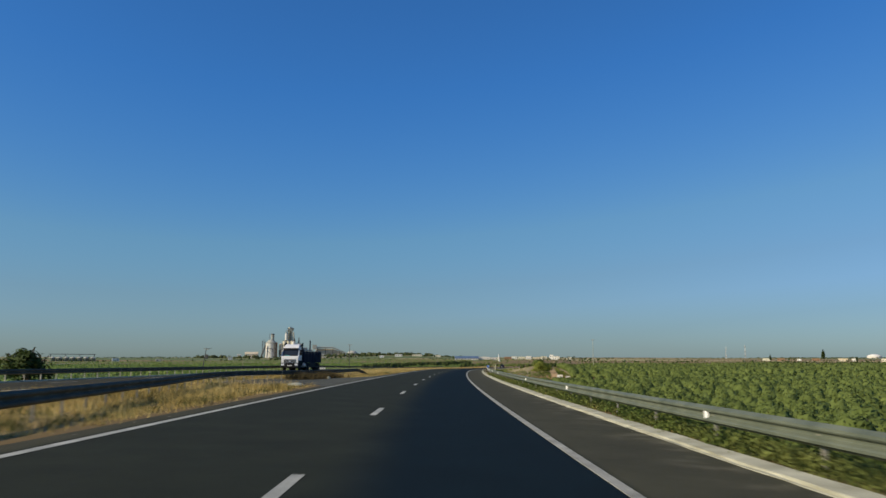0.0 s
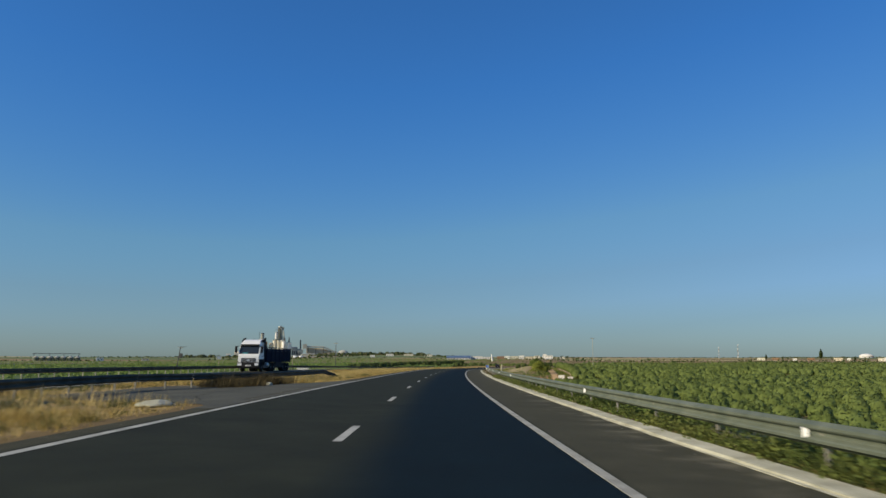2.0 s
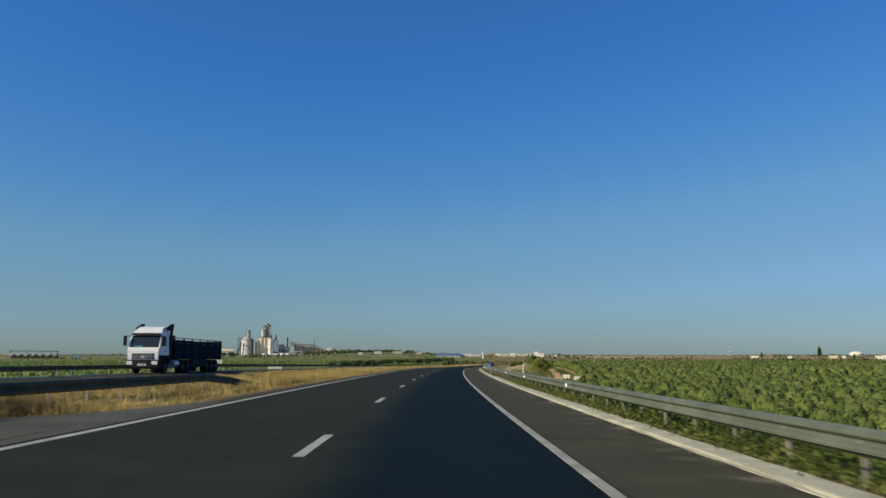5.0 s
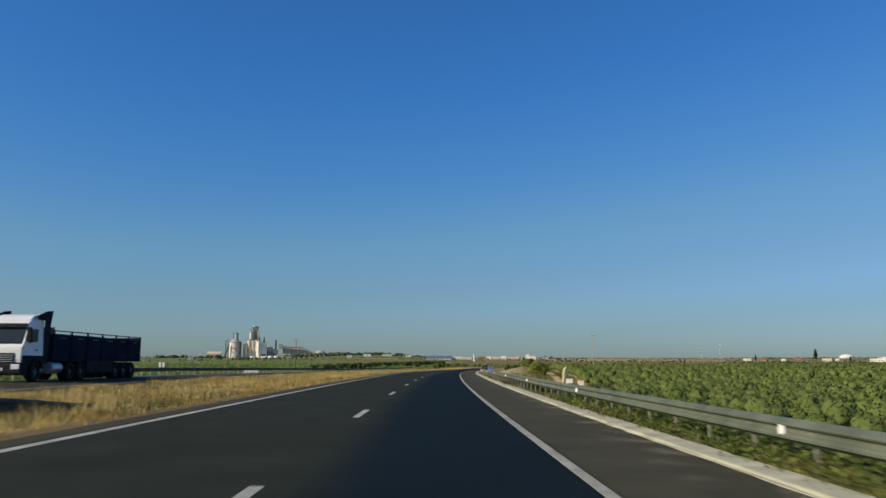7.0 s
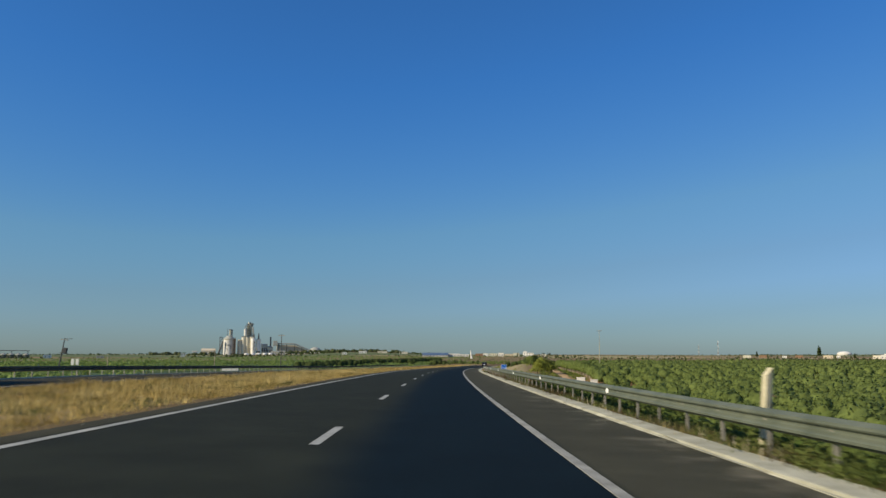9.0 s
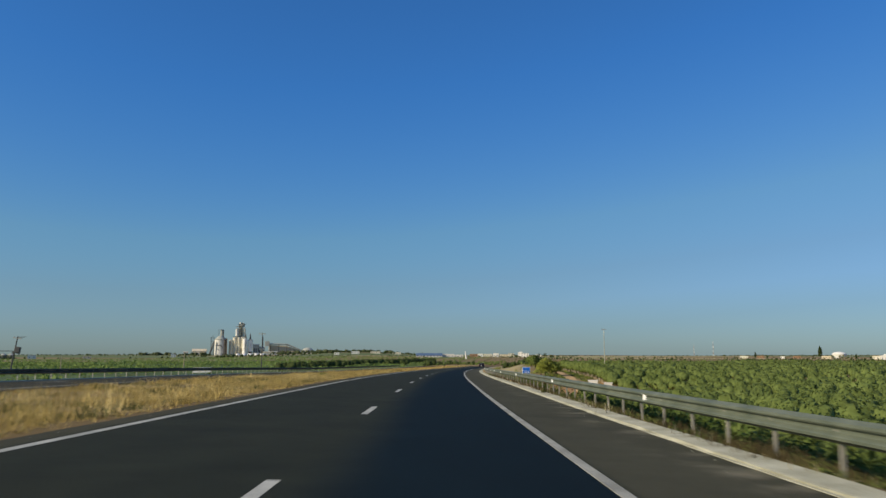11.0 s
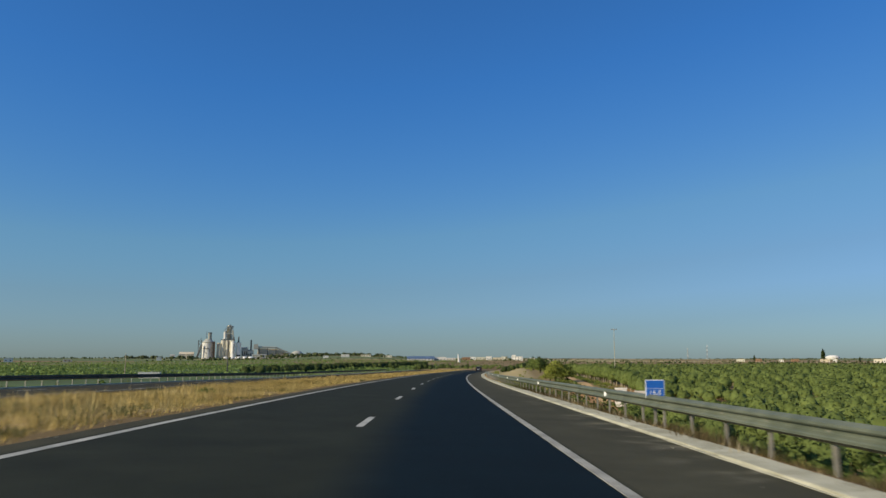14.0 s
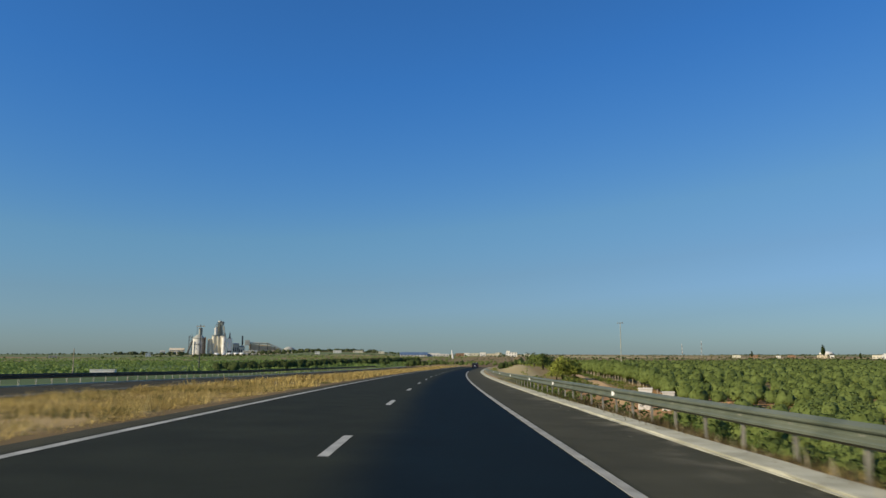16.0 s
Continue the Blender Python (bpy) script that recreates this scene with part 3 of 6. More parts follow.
def reflector_mesh():
    """Trapezoid plate that sits in the trough of the beam."""
    bm = bmesh.new()
    pts = [(-0.108, 0.005, -0.07), (-0.052, -0.045, -0.045), (-0.052, -0.045, 0.045), (-0.108, 0.005, 0.07)]
    a = [bm.verts.new(p) for p in pts]
    b = [bm.verts.new((x + 0.005, y + 0.004, z)) for x, y, z in pts]
    bm.faces.new(a[::-1])
    bm.faces.new(b)
    for i in range(4):
        j = (i + 1) % 4
        bm.faces.new((a[i], a[j], b[j], b[i]))
    box(-0.07, -0.018, -0.03, -0.012, -0.010, 0.010, bm)
    me = bpy.data.meshes.new("reflector")
    bm.to_mesh(me)
    bm.free()
    me.materials.append(M["white_plastic"])
    return me


def guardrail(name, label, stations, offset_at, top, mat, post_mat, flip=False, reflectors=(), drop=None, close_from=-100.0, level=None):
    """Beams and posts along the road; offset_at gives metres to the right, top the height of the beam's upper edge over the ground datum."""
    rail = thing(name, label, "guardrail", "guardrails along the road")
    bmesh_, pm = beam_mesh(mat), post_mesh(post_mat)
    s0, s1 = stations

    def at(s):
        a = offset_at(s)
        x, y = plan(s, a)
        z = (level(s) if level else float(height(s, a)) + top) - 0.156 - (drop(s) if drop else 0.0)
        return Vector((float(x), float(y), z))

    s = s0
    while s < s1 - 0.1:
        p, q = at(s), at(s + BEAM)
        d = (q - p).normalized()
        xaxis = Vector((d.y, -d.x, 0)).normalized() * (-1 if flip else 1)
        up = (xaxis.cross(d) if not flip else d.cross(xaxis)).normalized()
        if up.z < 0:
            up = -up
        m = Matrix((xaxis, d if not flip else -d, up)).transposed().to_4x4()
        m.translation = (p + q) / 2
        ob = new("beam", bmesh_)
        ob.parent = rail
        ob.matrix_world = m
        for f in ((0.0, 0.5) if s > close_from else (0.0,)):
            pp = p.lerp(q, f)
            mm = Matrix((xaxis, Vector((-xaxis.y, xaxis.x, 0)), Vector((0, 0, 1)))).transposed().to_4x4() @ pose(0, 0, 0, random.uniform(-2, 2), random.uniform(-2, 2), 0)
            mm.translation = pp
            po = new("post", pm)
            po.parent = rail
            po.matrix_world = mm
        s += BEAM
    rm = reflector_mesh() if reflectors else None
    for rs in reflectors:
        p, q = at(rs), at(rs + 0.5)
        d = (q - p).normalized()
        xaxis = Vector((d.y, -d.x, 0)).normalized()
        m = Matrix((xaxis, d, Vector((0, 0, 1)))).transposed().to_4x4()
        m.translation = p
        ob = new("reflector", rm)
        ob.parent = rail
        ob.matrix_world = m
        tagged(ob, "white reflector plate")
    return rail


guardrail("guardrail", "grey galvanised steel guardrail beside the shoulder", (-16, 300), lambda s: float(np.interp(s, (40, 70, 100, 118), (4.76, 4.84, 4.90, 4.98))), 0.655, M["steel"], M["post_steel"],
          reflectors=(-0.5, 15.1, 30.7, 46.3, 77.5, 93.1, 108.7, 124.3, 139.9, 158.0, 175.2, 187.8, 198.0, 213.0, 228.0, 243.0), close_from=56, level=lambda s: float(np.interp(s, (40, 100, 118), (0.505, 0.53, 0.548)) - dip(s)))
# far and median rails: their shade is put into the darker steel colour
guardrail("guardrail", "galvanised guardrail coloured dark for shade, pale posts, beyond the far carriageway", (-16, 360), lambda s: -24.7, 0.74, M["shaded_steel"], M["pale_post"], flip=True)
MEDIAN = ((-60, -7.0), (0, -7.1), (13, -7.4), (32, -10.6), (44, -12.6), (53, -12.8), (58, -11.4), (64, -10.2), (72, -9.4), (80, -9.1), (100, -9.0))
guardrail("guardrail", "steel guardrail coloured dark for shade winding round the median bay", (-16, 88), lambda s: float(np.interp(s, [m[0] for m in MEDIAN], [m[1] for m in MEDIAN])),
          0.66, M["shaded_steel"], M["post_steel"], flip=True, drop=lambda s: 0.62 * float(smoothstep(80, 90, s)))


# ---- plants ----
rng = np.random.default_rng(7)


def crown(n, rx, rz, lumps, size, seed, base=0.0, flat=0.55, lump=(0.32, 0.55), ruffle=0.55):
    """Leaf clumps as small bent blades over several round lumps; each row holds four corners and the way it faces."""
    r = np.random.default_rng(seed)
    c = r.normal(size=(lumps, 3))
    c /= np.linalg.norm(c, axis=1)[:, None]
    c[:, 2] = np.abs(c[:, 2]) * 0.95 - 0.1
    c *= r.uniform(0.35, 0.75, (lumps, 1))
    rad = r.uniform(*lump, lumps)
    k = r.integers(0, lumps, n)
    d = r.normal(size=(n, 3))
    d /= np.linalg.norm(d, axis=1)[:, None]
    d[:, 2] = np.where(d[:, 2] < -0.35, -d[:, 2], d[:, 2])
    pos = (c[k] + d * (rad[k] * r.uniform(0.75, 1.08, n))[:, None]) * (rx, rx, rz)
    pos[:, 2] = np.maximum(pos[:, 2] + base + rz * flat, base * 0.5)
    nor = d + r.normal(size=(n, 3)) * ruffle
    nor /= np.linalg.norm(nor, axis=1)[:, None]
    t = np.cross(nor, r.normal(size=(n, 3)))
    t /= np.linalg.norm(t, axis=1)[:, None]
    b = np.cross(nor, t)
    sz = size * r.uniform(0.6, 1.4, (n, 1))
    q = np.stack((pos - t * sz * 0.5, pos - b * sz * 0.32 + nor * sz * 0.1, pos + t * sz * 0.5, pos + b * sz * 0.32 + nor * sz * 0.1), 1)
    return np.concatenate((q, np.repeat((d * (1, 1, 0.9) + nor * 0.22)[:, None], 4, 1)), 1)


def scatter(templates, places, scales, mats_seed=0):
    """Copies of the templates at the places (n, 3), turned at random: one array of quads."""
    r = np.random.default_rng(mats_seed)
    out = []
    pick = r.integers(0, len(templates), len(places))
    for i, tpl in enumerate(templates):
        sel = np.where(pick == i)[0]
        if not len(sel):
            continue
        ang = r.uniform(0, 2 * np.pi, len(sel))
        ca, sa = np.cos(ang)[:, None, None], np.sin(ang)[:, None, None]
        x, y, z = tpl[None, :, :, 0], tpl[None, :, :, 1], tpl[None, :, :, 2]
        sc = scales[sel][:, None, None] * np.ones((1, 1, 8))
        p = places[sel][:, None, None, :] * np.array((1, 1, 1, 1, 0, 0, 0, 0.0))[None, None, :, None]
        out.append(np.stack(((x * ca - y * sa) * sc + p[..., 0], (x * sa + y * ca) * sc + p[..., 1], z * sc + p[..., 2]), -1).reshape(-1, 8, 3))
    return np.concatenate(out)


def quads_object(name, q, mat, label, category, kind="stuff"):
    return tagged(new(name, quads_mesh(name, q, mat)), label, category, kind=kind)


def quads_mesh(name, q, mat):
    f = np.arange(len(q) * 4, dtype=np.int32).reshape(-1, 4)
    if q.shape[1] == 4:
        return mesh_np(name, q.reshape(-1, 3), f, mat)
    nor = q[:, 4:].reshape(-1, 3)
    nor = nor / np.linalg.norm(nor, axis=1)[:, None]
    return mesh_np(name, q[:, :4].reshape(-1, 3), f, mat, normals=nor, smooth=True)


def trunk_mesh(h, r, seed, mat):
    """A tapered trunk that forks into limbs."""
    rr = random.Random(seed)
    bm = tube((0, 0, -0.3), (rr.uniform(-0.1, 0.1), rr.uniform(-0.1, 0.1), h * 0.45), r, r * 0.7, 8)
    for k in range(5):
        a = k * 1.26 + rr.uniform(-0.4, 0.4)
        tube((0, 0, h * 0.38), (math.cos(a) * h * 0.3, math.sin(a) * h * 0.3, h * rr.uniform(0.65, 0.85)), r * 0.45, r * 0.12, 6, bm)
    me = bpy.data.meshes.new("trunk")
    bm.to_mesh(me)
    bm.free()
    me.materials.append(mat)
    return me


def field_places(a0, a1, s1, da, ds, jitter, reach=1.55, seed=1, s_min=-5, thin=1.0):
    r = np.random.default_rng(seed)
    sgn = 1 if a1 > a0 else -1
    A, S = np.meshgrid(np.arange(a0, a1, da * sgn), np.arange(s_min, s1, ds), indexing="ij")
    A, S = A.ravel() + r.normal(0, jitter, A.size), S.ravel() + r.normal(0, jitter, A.size)
    ok = (S > np.abs(A) * reach - 22) & (r.random(A.size) < thin)
    return S[ok], A[ok]


def lifted(S, A, sink=0.0):
    X, Y = plan(S, A)
    return np.stack((X, Y, height(S, A) - sink), -1)


# orchard on the low ground beside the embankment
def olive(leaves, size, rings, seed, base=0.35, rx=1.3, rz=1.25, lumps=26, bough=(0.2, 0.36)):
    """A round olive crown: one lumpy dome with a coat of small narrow leaf sprays, both bulging where the boughs do."""
    r = np.random.default_rng(seed)
    an = 2.4 * np.arange(lumps) + r.uniform(-0.5, 0.5, lumps)
    up = np.linspace(-0.3, 0.62, lumps) + r.uniform(-0.1, 0.1, lumps)
    out = r.uniform(0.42, 0.66, lumps) * np.sqrt(np.clip(1 - up ** 2 * 1.6, 0.05, 1))
    c = np.stack((np.cos(an) * out, np.sin(an) * out, up), -1)
    rad = r.uniform(*bough, lumps)

    def reach(u):
        """How far the boughs reach along u, and the way their surface faces there."""
        k = u @ c.T
        disc = k ** 2 - (c ** 2).sum(1) + rad ** 2
        t = np.where(disc > 0, k + np.sqrt(np.maximum(disc, 0)), 0.0)
        i = t.argmax(1)
        t = np.maximum(t.max(1), 0.5)
        n = u * t[:, None] - c[i]
        return t, n / np.maximum(np.linalg.norm(n, axis=1), 0.05)[:, None]

    span = np.array((rx, rx, rz))
    mid = np.array((0, 0, base + rz * 0.55))
    around, levels = rings
    az = np.linspace(0, 2 * np.pi, around, endpoint=False)
    la = np.radians(np.linspace(-42, 84, levels))[:, None]
    u = np.stack((np.cos(la) * np.cos(az), np.cos(la) * np.sin(az), np.sin(la) * np.ones_like(az)), -1)
    t, n = reach(u.reshape(-1, 3))
    v = (u * (t * r.uniform(0.9, 1.02, t.shape)).reshape(levels, around, 1)) * span + mid
    v[..., 2] = np.maximum(v[..., 2], base * 0.6)
    face = u * 0.75 + n.reshape(u.shape) * 0.3 + r.normal(0, 0.12, u.shape) + (0, 0, 0.2)
    j = (np.arange(around) + 1) % around
    rows = [np.stack((v[b], v[b][j], v[b + 1][j], v[b + 1], face[b], face[b][j], face[b + 1][j], face[b + 1]), 1) for b in range(levels - 1)]
    u = r.normal(size=(leaves, 3))
    u[:, 2] += 0.35
    u /= np.linalg.norm(u, axis=1)[:, None]
    t, n = reach(u)
    pos = u * (t * r.uniform(0.93, 1.13, leaves))[:, None] * span + mid
    pos[:, 2] = np.maximum(pos[:, 2], base * 0.5)
    nor = n * 0.5 + u * 0.5 + r.normal(size=(leaves, 3)) * 0.3
    nor /= np.linalg.norm(nor, axis=1)[:, None]
    side = np.cross(nor, r.normal(size=(leaves, 3)))
    side /= np.linalg.norm(side, axis=1)[:, None]
    w = np.cross(nor, side)
    sz = size * r.uniform(0.6, 1.4, (leaves, 1))
    q = np.stack((pos - side * sz * 0.55, pos - w * sz * 0.27, pos + side * sz * 0.55, pos + w * sz * 0.27), 1)
    face = u * 0.7 + n * 0.25 + nor * 0.3 + (0, 0, 0.2)
    rows.append(np.concatenate((q, np.repeat(face[:, None], 4, 1)), 1))
    return np.concatenate(rows)


near_t = [olive(1050, 0.145, (24, 12), 10 + i, lumps=60, bough=(0.12, 0.23)) for i in range(6)]
fine_t = [olive(165, 0.25, (13, 8), 130 + i, 0.3, lumps=44, bough=(0.14, 0.26)) for i in range(6)]
mid_t = [olive(50, 0.42, (9, 5), 30 + i, 0.3) for i in range(6)]
far_t = [olive(6, 0.9, (5, 3), 50 + i, 0.25) for i in range(6)]
edge_t = [olive(620, 0.24, (14, 8), 170 + i, 1.15, 1.6, 1.5) for i in range(4)]
verge_t = [crown(48, 0.95, 0.85, 7, 0.17, 190 + i, 0.0, 0.3) for i in range(6)]
low_t0 = [crown(34, 0.95, 0.8, 6, 0.3, 90 + i, 0.05) for i in range(5)]


def orchard_edge(y):
    """Where the planted rows begin, east of the culvert clearing and the waste ground."""
    return np.interp(y, (208, 216, 226, 240, 250, 259, 373, 480, 600), (20, 31, 38, 45.5, 47, 47.5, 62, 76, 92))


def track_x(y):
    return 40.5 + (np.asarray(y, float) - 262) * 0.14


S, A = field_places(18.6, 330, 600, 3.3, 3.1, 0.45, seed=3)
gx, gy = plan(S, A)
keep = (gx > orchard_edge(gy)) & (rng.random(len(S)) > 0.05 + 0.16 * (wave(gx, gy, 13, 2.0) > 0.35)) & (np.hypot((gx - 49) / 4.5, (gy - 243) / 9) > 1)
S, A = S[keep], A[keep]
scale = rng.uniform(0.68, 1.32, len(S)) * (1 + 0.2 * wave(S, A, 21))
one = (A < 33) & (S < 320)
crowns = [quads_mesh("crown", q, M["olive_leaf"]) for q in near_t]
trunks = [trunk_mesh(2.4, 0.11, i, M["bark"]) for i in range(3)]


def orchard_tree(p, size, label, trunk, top):
    t = thing("orchard_tree", label, "tree", "orchard trees", m=pose(*p, 0, 0, float(rng.uniform(0, 360))) @ Matrix.Scale(float(size), 4))
    for nm, me in (("trunk", trunk), ("crown", top)):
        new(nm, me).parent = t


P = lifted(S, A)
first = np.zeros(len(S), bool)
first[np.where(one)[0][:210]] = True
for i in np.where(first)[0]:
    orchard_tree(P[i], scale[i], "low round grey-green orchard tree on reddish soil", trunks[i % 3], crowns[i % 6])
edge_crowns = [quads_mesh("crown", q, M["olive_leaf"]) for q in edge_t]
edge_trunks = [trunk_mesh(3.0, 0.10, 40 + i, M["pale_bark"]) for i in range(3)]
for k in range(42):
    y = 262 + 3.05 * k
    x = float(orchard_edge(y)) - 1.2 + rng.uniform(-0.25, 0.25)
    orchard_tree((x, y, float(height(*from_world(x, y)))), rng.uniform(0.92, 1.15), "grey-green orchard tree on a bare pale trunk", edge_trunks[k % 3], edge_crowns[k % 4])
fine = ~first & (A < 62) & (S < 290)
quads_object("orchard", scatter(fine_t, P[fine], scale[fine], 1), M["olive_leaf"], "dense rows of low grey-green orchard trees", "orchard")
mid = ~first & ~fine & (A < 115) & (S < 400)
quads_object("orchard", scatter(mid_t, P[mid], scale[mid], 1), M["olive_leaf"], "dense rows of low grey-green orchard trees", "orchard")
rest = ~first & ~mid & ~fine
quads_object("far_orchard", scatter(far_t, P[rest], scale[rest], 2), M["olive_leaf"], "grey-green orchard trees running to the far fields", "orchard")

S, A = np.meshgrid(np.arange(-40, 170, 3.2), np.arange(19, 125, 3.4), indexing="ij")
S, A = S.ravel() + rng.normal(0, 0.4, S.size), A.ravel() + rng.normal(0, 0.4, S.size)
behind = S <= A * 1.55 - 22
quads_object("side_orchard", scatter(far_t, lifted(S[behind], A[behind]), rng.uniform(0.7, 1.2, int(behind.sum())), 9), M["olive_leaf"], "grey-green orchard trees beside the embankment", "orchard")

# low bushes on the embankment slope and the waste ground at its foot
r = np.random.default_rng(43)
S, A = r.uniform(-2, 300, 1100), 6.2 + 13.8 * r.random(1100) ** 1.6
keep = (S < 150) | (S > 266)
S, A = S[keep], A[keep]
quads_object("slope_bushes", scatter(low_t0, lifted(S, A, 0.1), r.uniform(0.25, 0.6, len(S)) * (0.6 + 0.09 * (A - 6)), 7), M["olive_leaf"], "low green bushes covering the embankment slope", "bushes")
S, A = r.uniform(-2, 230, 3400), 5.75 + 2.1 * r.random(3400)
keep = ((S < 139) | (S > 225) | (r.random(3400) < 0.08)) & (r.random(3400) < 0.75 + 0.5 * wave(S, A * 2, 2.7))
quads_object("slope_weeds", scatter(verge_t, lifted(S[keep], A[keep], 0.05), (r.uniform(0.7, 1.15, 3400) * (0.55 + 0.2 * (A - 5.5)))[keep], 27), M["slope_leaf"], "dark green weeds crowding the shaded embankment slope", "bushes")
S = np.concatenate((r.uniform(-2, 200, 3600), r.uniform(-2, 96, 2000)))
A = 4.52 + np.abs(r.normal(0, 0.95, 5600)) * np.where(np.arange(5600) < 3600, 1, 0.45)
keep = r.random(5600) < 0.68 + 0.5 * wave(S, A * 3, 3.1)
quads_object("verge_bushes", scatter(verge_t, lifted(S[keep], A[keep], 0.06), (r.uniform(0.12, 0.40, len(S)) * (1 - 0.40 * smoothstep(96, 106, S) - 0.42 * smoothstep(138, 146, S) * (1 - smoothstep(174, 182, S))))[keep], 17), M["verge_leaf"], "low brown-green weeds crowding the foot of the guardrail", "bushes")
# both sets of foot bushes: the embankment's shade is put into dark leaf colours
y_ = r.uniform(176, 224, 260)
x_ = 28.2 + (y_ - 195) * 0.18 + r.uniform(0, 3.6, 260)
P_ = np.array([(x, y, float(height(*from_world(x, y))) - 0.1) for x, y in zip(x_, y_)])
quads_object("foot_bushes", scatter(verge_t, P_, r.uniform(0.9, 1.7, 260), 29), M["dark_leaf"], "bushes at the embankment foot, shade put into their dark leaves", "bushes")
S, A = r.uniform(112, 180, 640), r.uniform(13.5, 19.0, 640)
quads_object("foot_bushes", scatter(verge_t, lifted(S, A, 0.1), r.uniform(0.5, 1.05, 640), 30), M["hedge_leaf"], "green bushes and weeds at the embankment foot, shade in dark leaves", "bushes")
S, A = r.uniform(205, 425, 1500), r.uniform(6, 30, 1500)
px_, py_ = plan(S, A)
open_field = (px_ < track_x(py_) - 5 - 0.02 * (py_ - 280)) & (py_ > 285) & (A > 7.5)
keep = (np.abs(px_ - track_x(py_)) > 1.5) & (np.hypot((px_ - 37) / 11, (py_ - 240) / 28) > 1) & (px_ < orchard_edge(py_) - 3) & ~(open_field & (r.random(1500) < 0.93))
quads_object("waste_scrub", scatter(low_t0, lifted(S[keep], A[keep], 0.1), r.uniform(0.25, 0.7, int(keep.sum())), 8), M["yellow_leaf"], "dry yellow-green scrub on waste ground", "scrub")
y_ = r.uniform(270, 345, 420)
x_ = np.where(r.random(420) < 0.35, track_x(y_) - r.uniform(1.4, 4.5, 420), track_x(y_) + 1.4 + r.random(420) * np.maximum(orchard_edge(y_) - 3.5 - track_x(y_), 0.3))
P_ = np.array([(x, y, float(height(*from_world(x, y))) - 0.08) for x, y in zip(x_, y_)])
quads_object("track_scrub", scatter(low_t0, P_, r.uniform(0.25, 0.55, 420), 28), M["bush_leaf"], "low fresh-green growth beside the dirt track", "scrub")

# crops and scrub on the flat land beyond the far carriageway
low_t = [crown(9, 0.95, 0.75, 5, 0.68, 70 + i, 0.05, ruffle=0.3) for i in range(6)]
S, A = field_places(-28, -230, 520, 2.6, 2.6, 0.7, reach=1.3, seed=5)
ok = ~((S > 200) & (S < 300) & (A > -64))
S, A = S[ok], A[ok]
sc = rng.uniform(0.6, 1.25, len(S)) * (0.75 + 0.35 * wave(S, A, 17))
quads_object("crop_field", scatter(low_t, lifted(S, A, 0.05), sc, 3), M["crop_leaf"], "low green crop rows beyond the far guardrail", "crop")
S, A = rng.uniform(500, 1150, 5200), -rng.uniform(34, 420, 5200)
quads_object("far_crop", scatter([q[::2] for q in low_t], lifted(S, A, 0.1), rng.uniform(0.6, 1.2, 5200), 33), M["crop_leaf"], "green crop rows on the plain before the works", "crop")
S, A = np.meshgrid(np.arange(312, 640, 2.4), (-47.0, -49.6))
S, A = S.ravel() + rng.normal(0, 0.5, S.size), A.ravel() + rng.normal(0, 0.5, S.size)
quads_object("hedge", scatter(mid_t, lifted(S, A, 0.2), rng.uniform(0.75, 1.25, len(S)), 4), M["hedge_leaf"], "dark green hedge of dense bushes along the far carriageway", "hedge")


r = np.random.default_rng(41)
S, A = r.uniform(425, 760, 1500), r.uniform(-46, 90, 1500)
keep = (r.random(1500) < 0.55 + 0.6 * wave(S, A, 19)) & ((A < -24) | (A > 14 + (S - 425) * 0.05) | (S > 520))
S, A = S[keep], A[keep]
quads_object("roadside_scrub", scatter(far_t, lifted(S, A, 0.2), r.uniform(0.35, 0.95, len(S)), 6), M["olive_leaf"], "patchy green scrub where the road bends away", "scrub")


S, A = np.concatenate((r.uniform(432, 540, 150), r.uniform(425, 600, 90))), np.concatenate((r.uniform(7, 46, 150), r.uniform(-46, -14, 90)))
keep = r.random(240) < 0.5 + 0.7 * wave(S, A, 11)
quads_object("bend_bushes", scatter(mid_t, lifted(S[keep], A[keep], 0.2), r.uniform(0.5, 1.25, int(keep.sum())), 36), M["hedge_leaf"], "dark bushes and low trees where the road bends away", "bushes")


def clumps(name, label, count, r0, r1, ang0, ang1, size, mat, seed, lines=9):
    """Far trees in uneven lines between two bearings."""
    r = np.random.default_rng(seed)
    P, sc = [], []
    for _ in range(lines):
        rr, c, half = r.uniform(r0, r1), r.uniform(ang0, ang1), r.uniform(1.5, 7)
        for k in range(count // lines):
            an = radians(c + r.uniform(-half, half))
            d = rr * r.uniform(0.97, 1.03)
            x, y = d * math.sin(an), 80 + d * math.cos(an)
            s, a = from_world(x, y)
            P.append((x, y, float(height(s, a)) - 0.4))
            sc.append(size * r.uniform(0.45, 1.25))
    quads_object(name, scatter(far_t, np.array(P), np.array(sc), seed), mat, label, "trees")


clumps("far_trees", "dark distant tree lines between fields", 190, 900, 1500, -36, -20, 1.0, M["dark_leaf"], 21, 8)
clumps("far_trees", "dark distant tree lines between fields", 220, 760, 1500, 6, 30, 1.2, M["dark_leaf"], 24, 9)
clumps("far_trees", "dark distant woods below the skyline", 420, 1700, 2600, -36, 38, 1.6, M["dark_leaf"], 22, 16)
clumps("far_scrub", "olive-green scrub on the distant plain", 300, 560, 1000, -34, 3, 0.45, M["olive_leaf"], 23, 16)


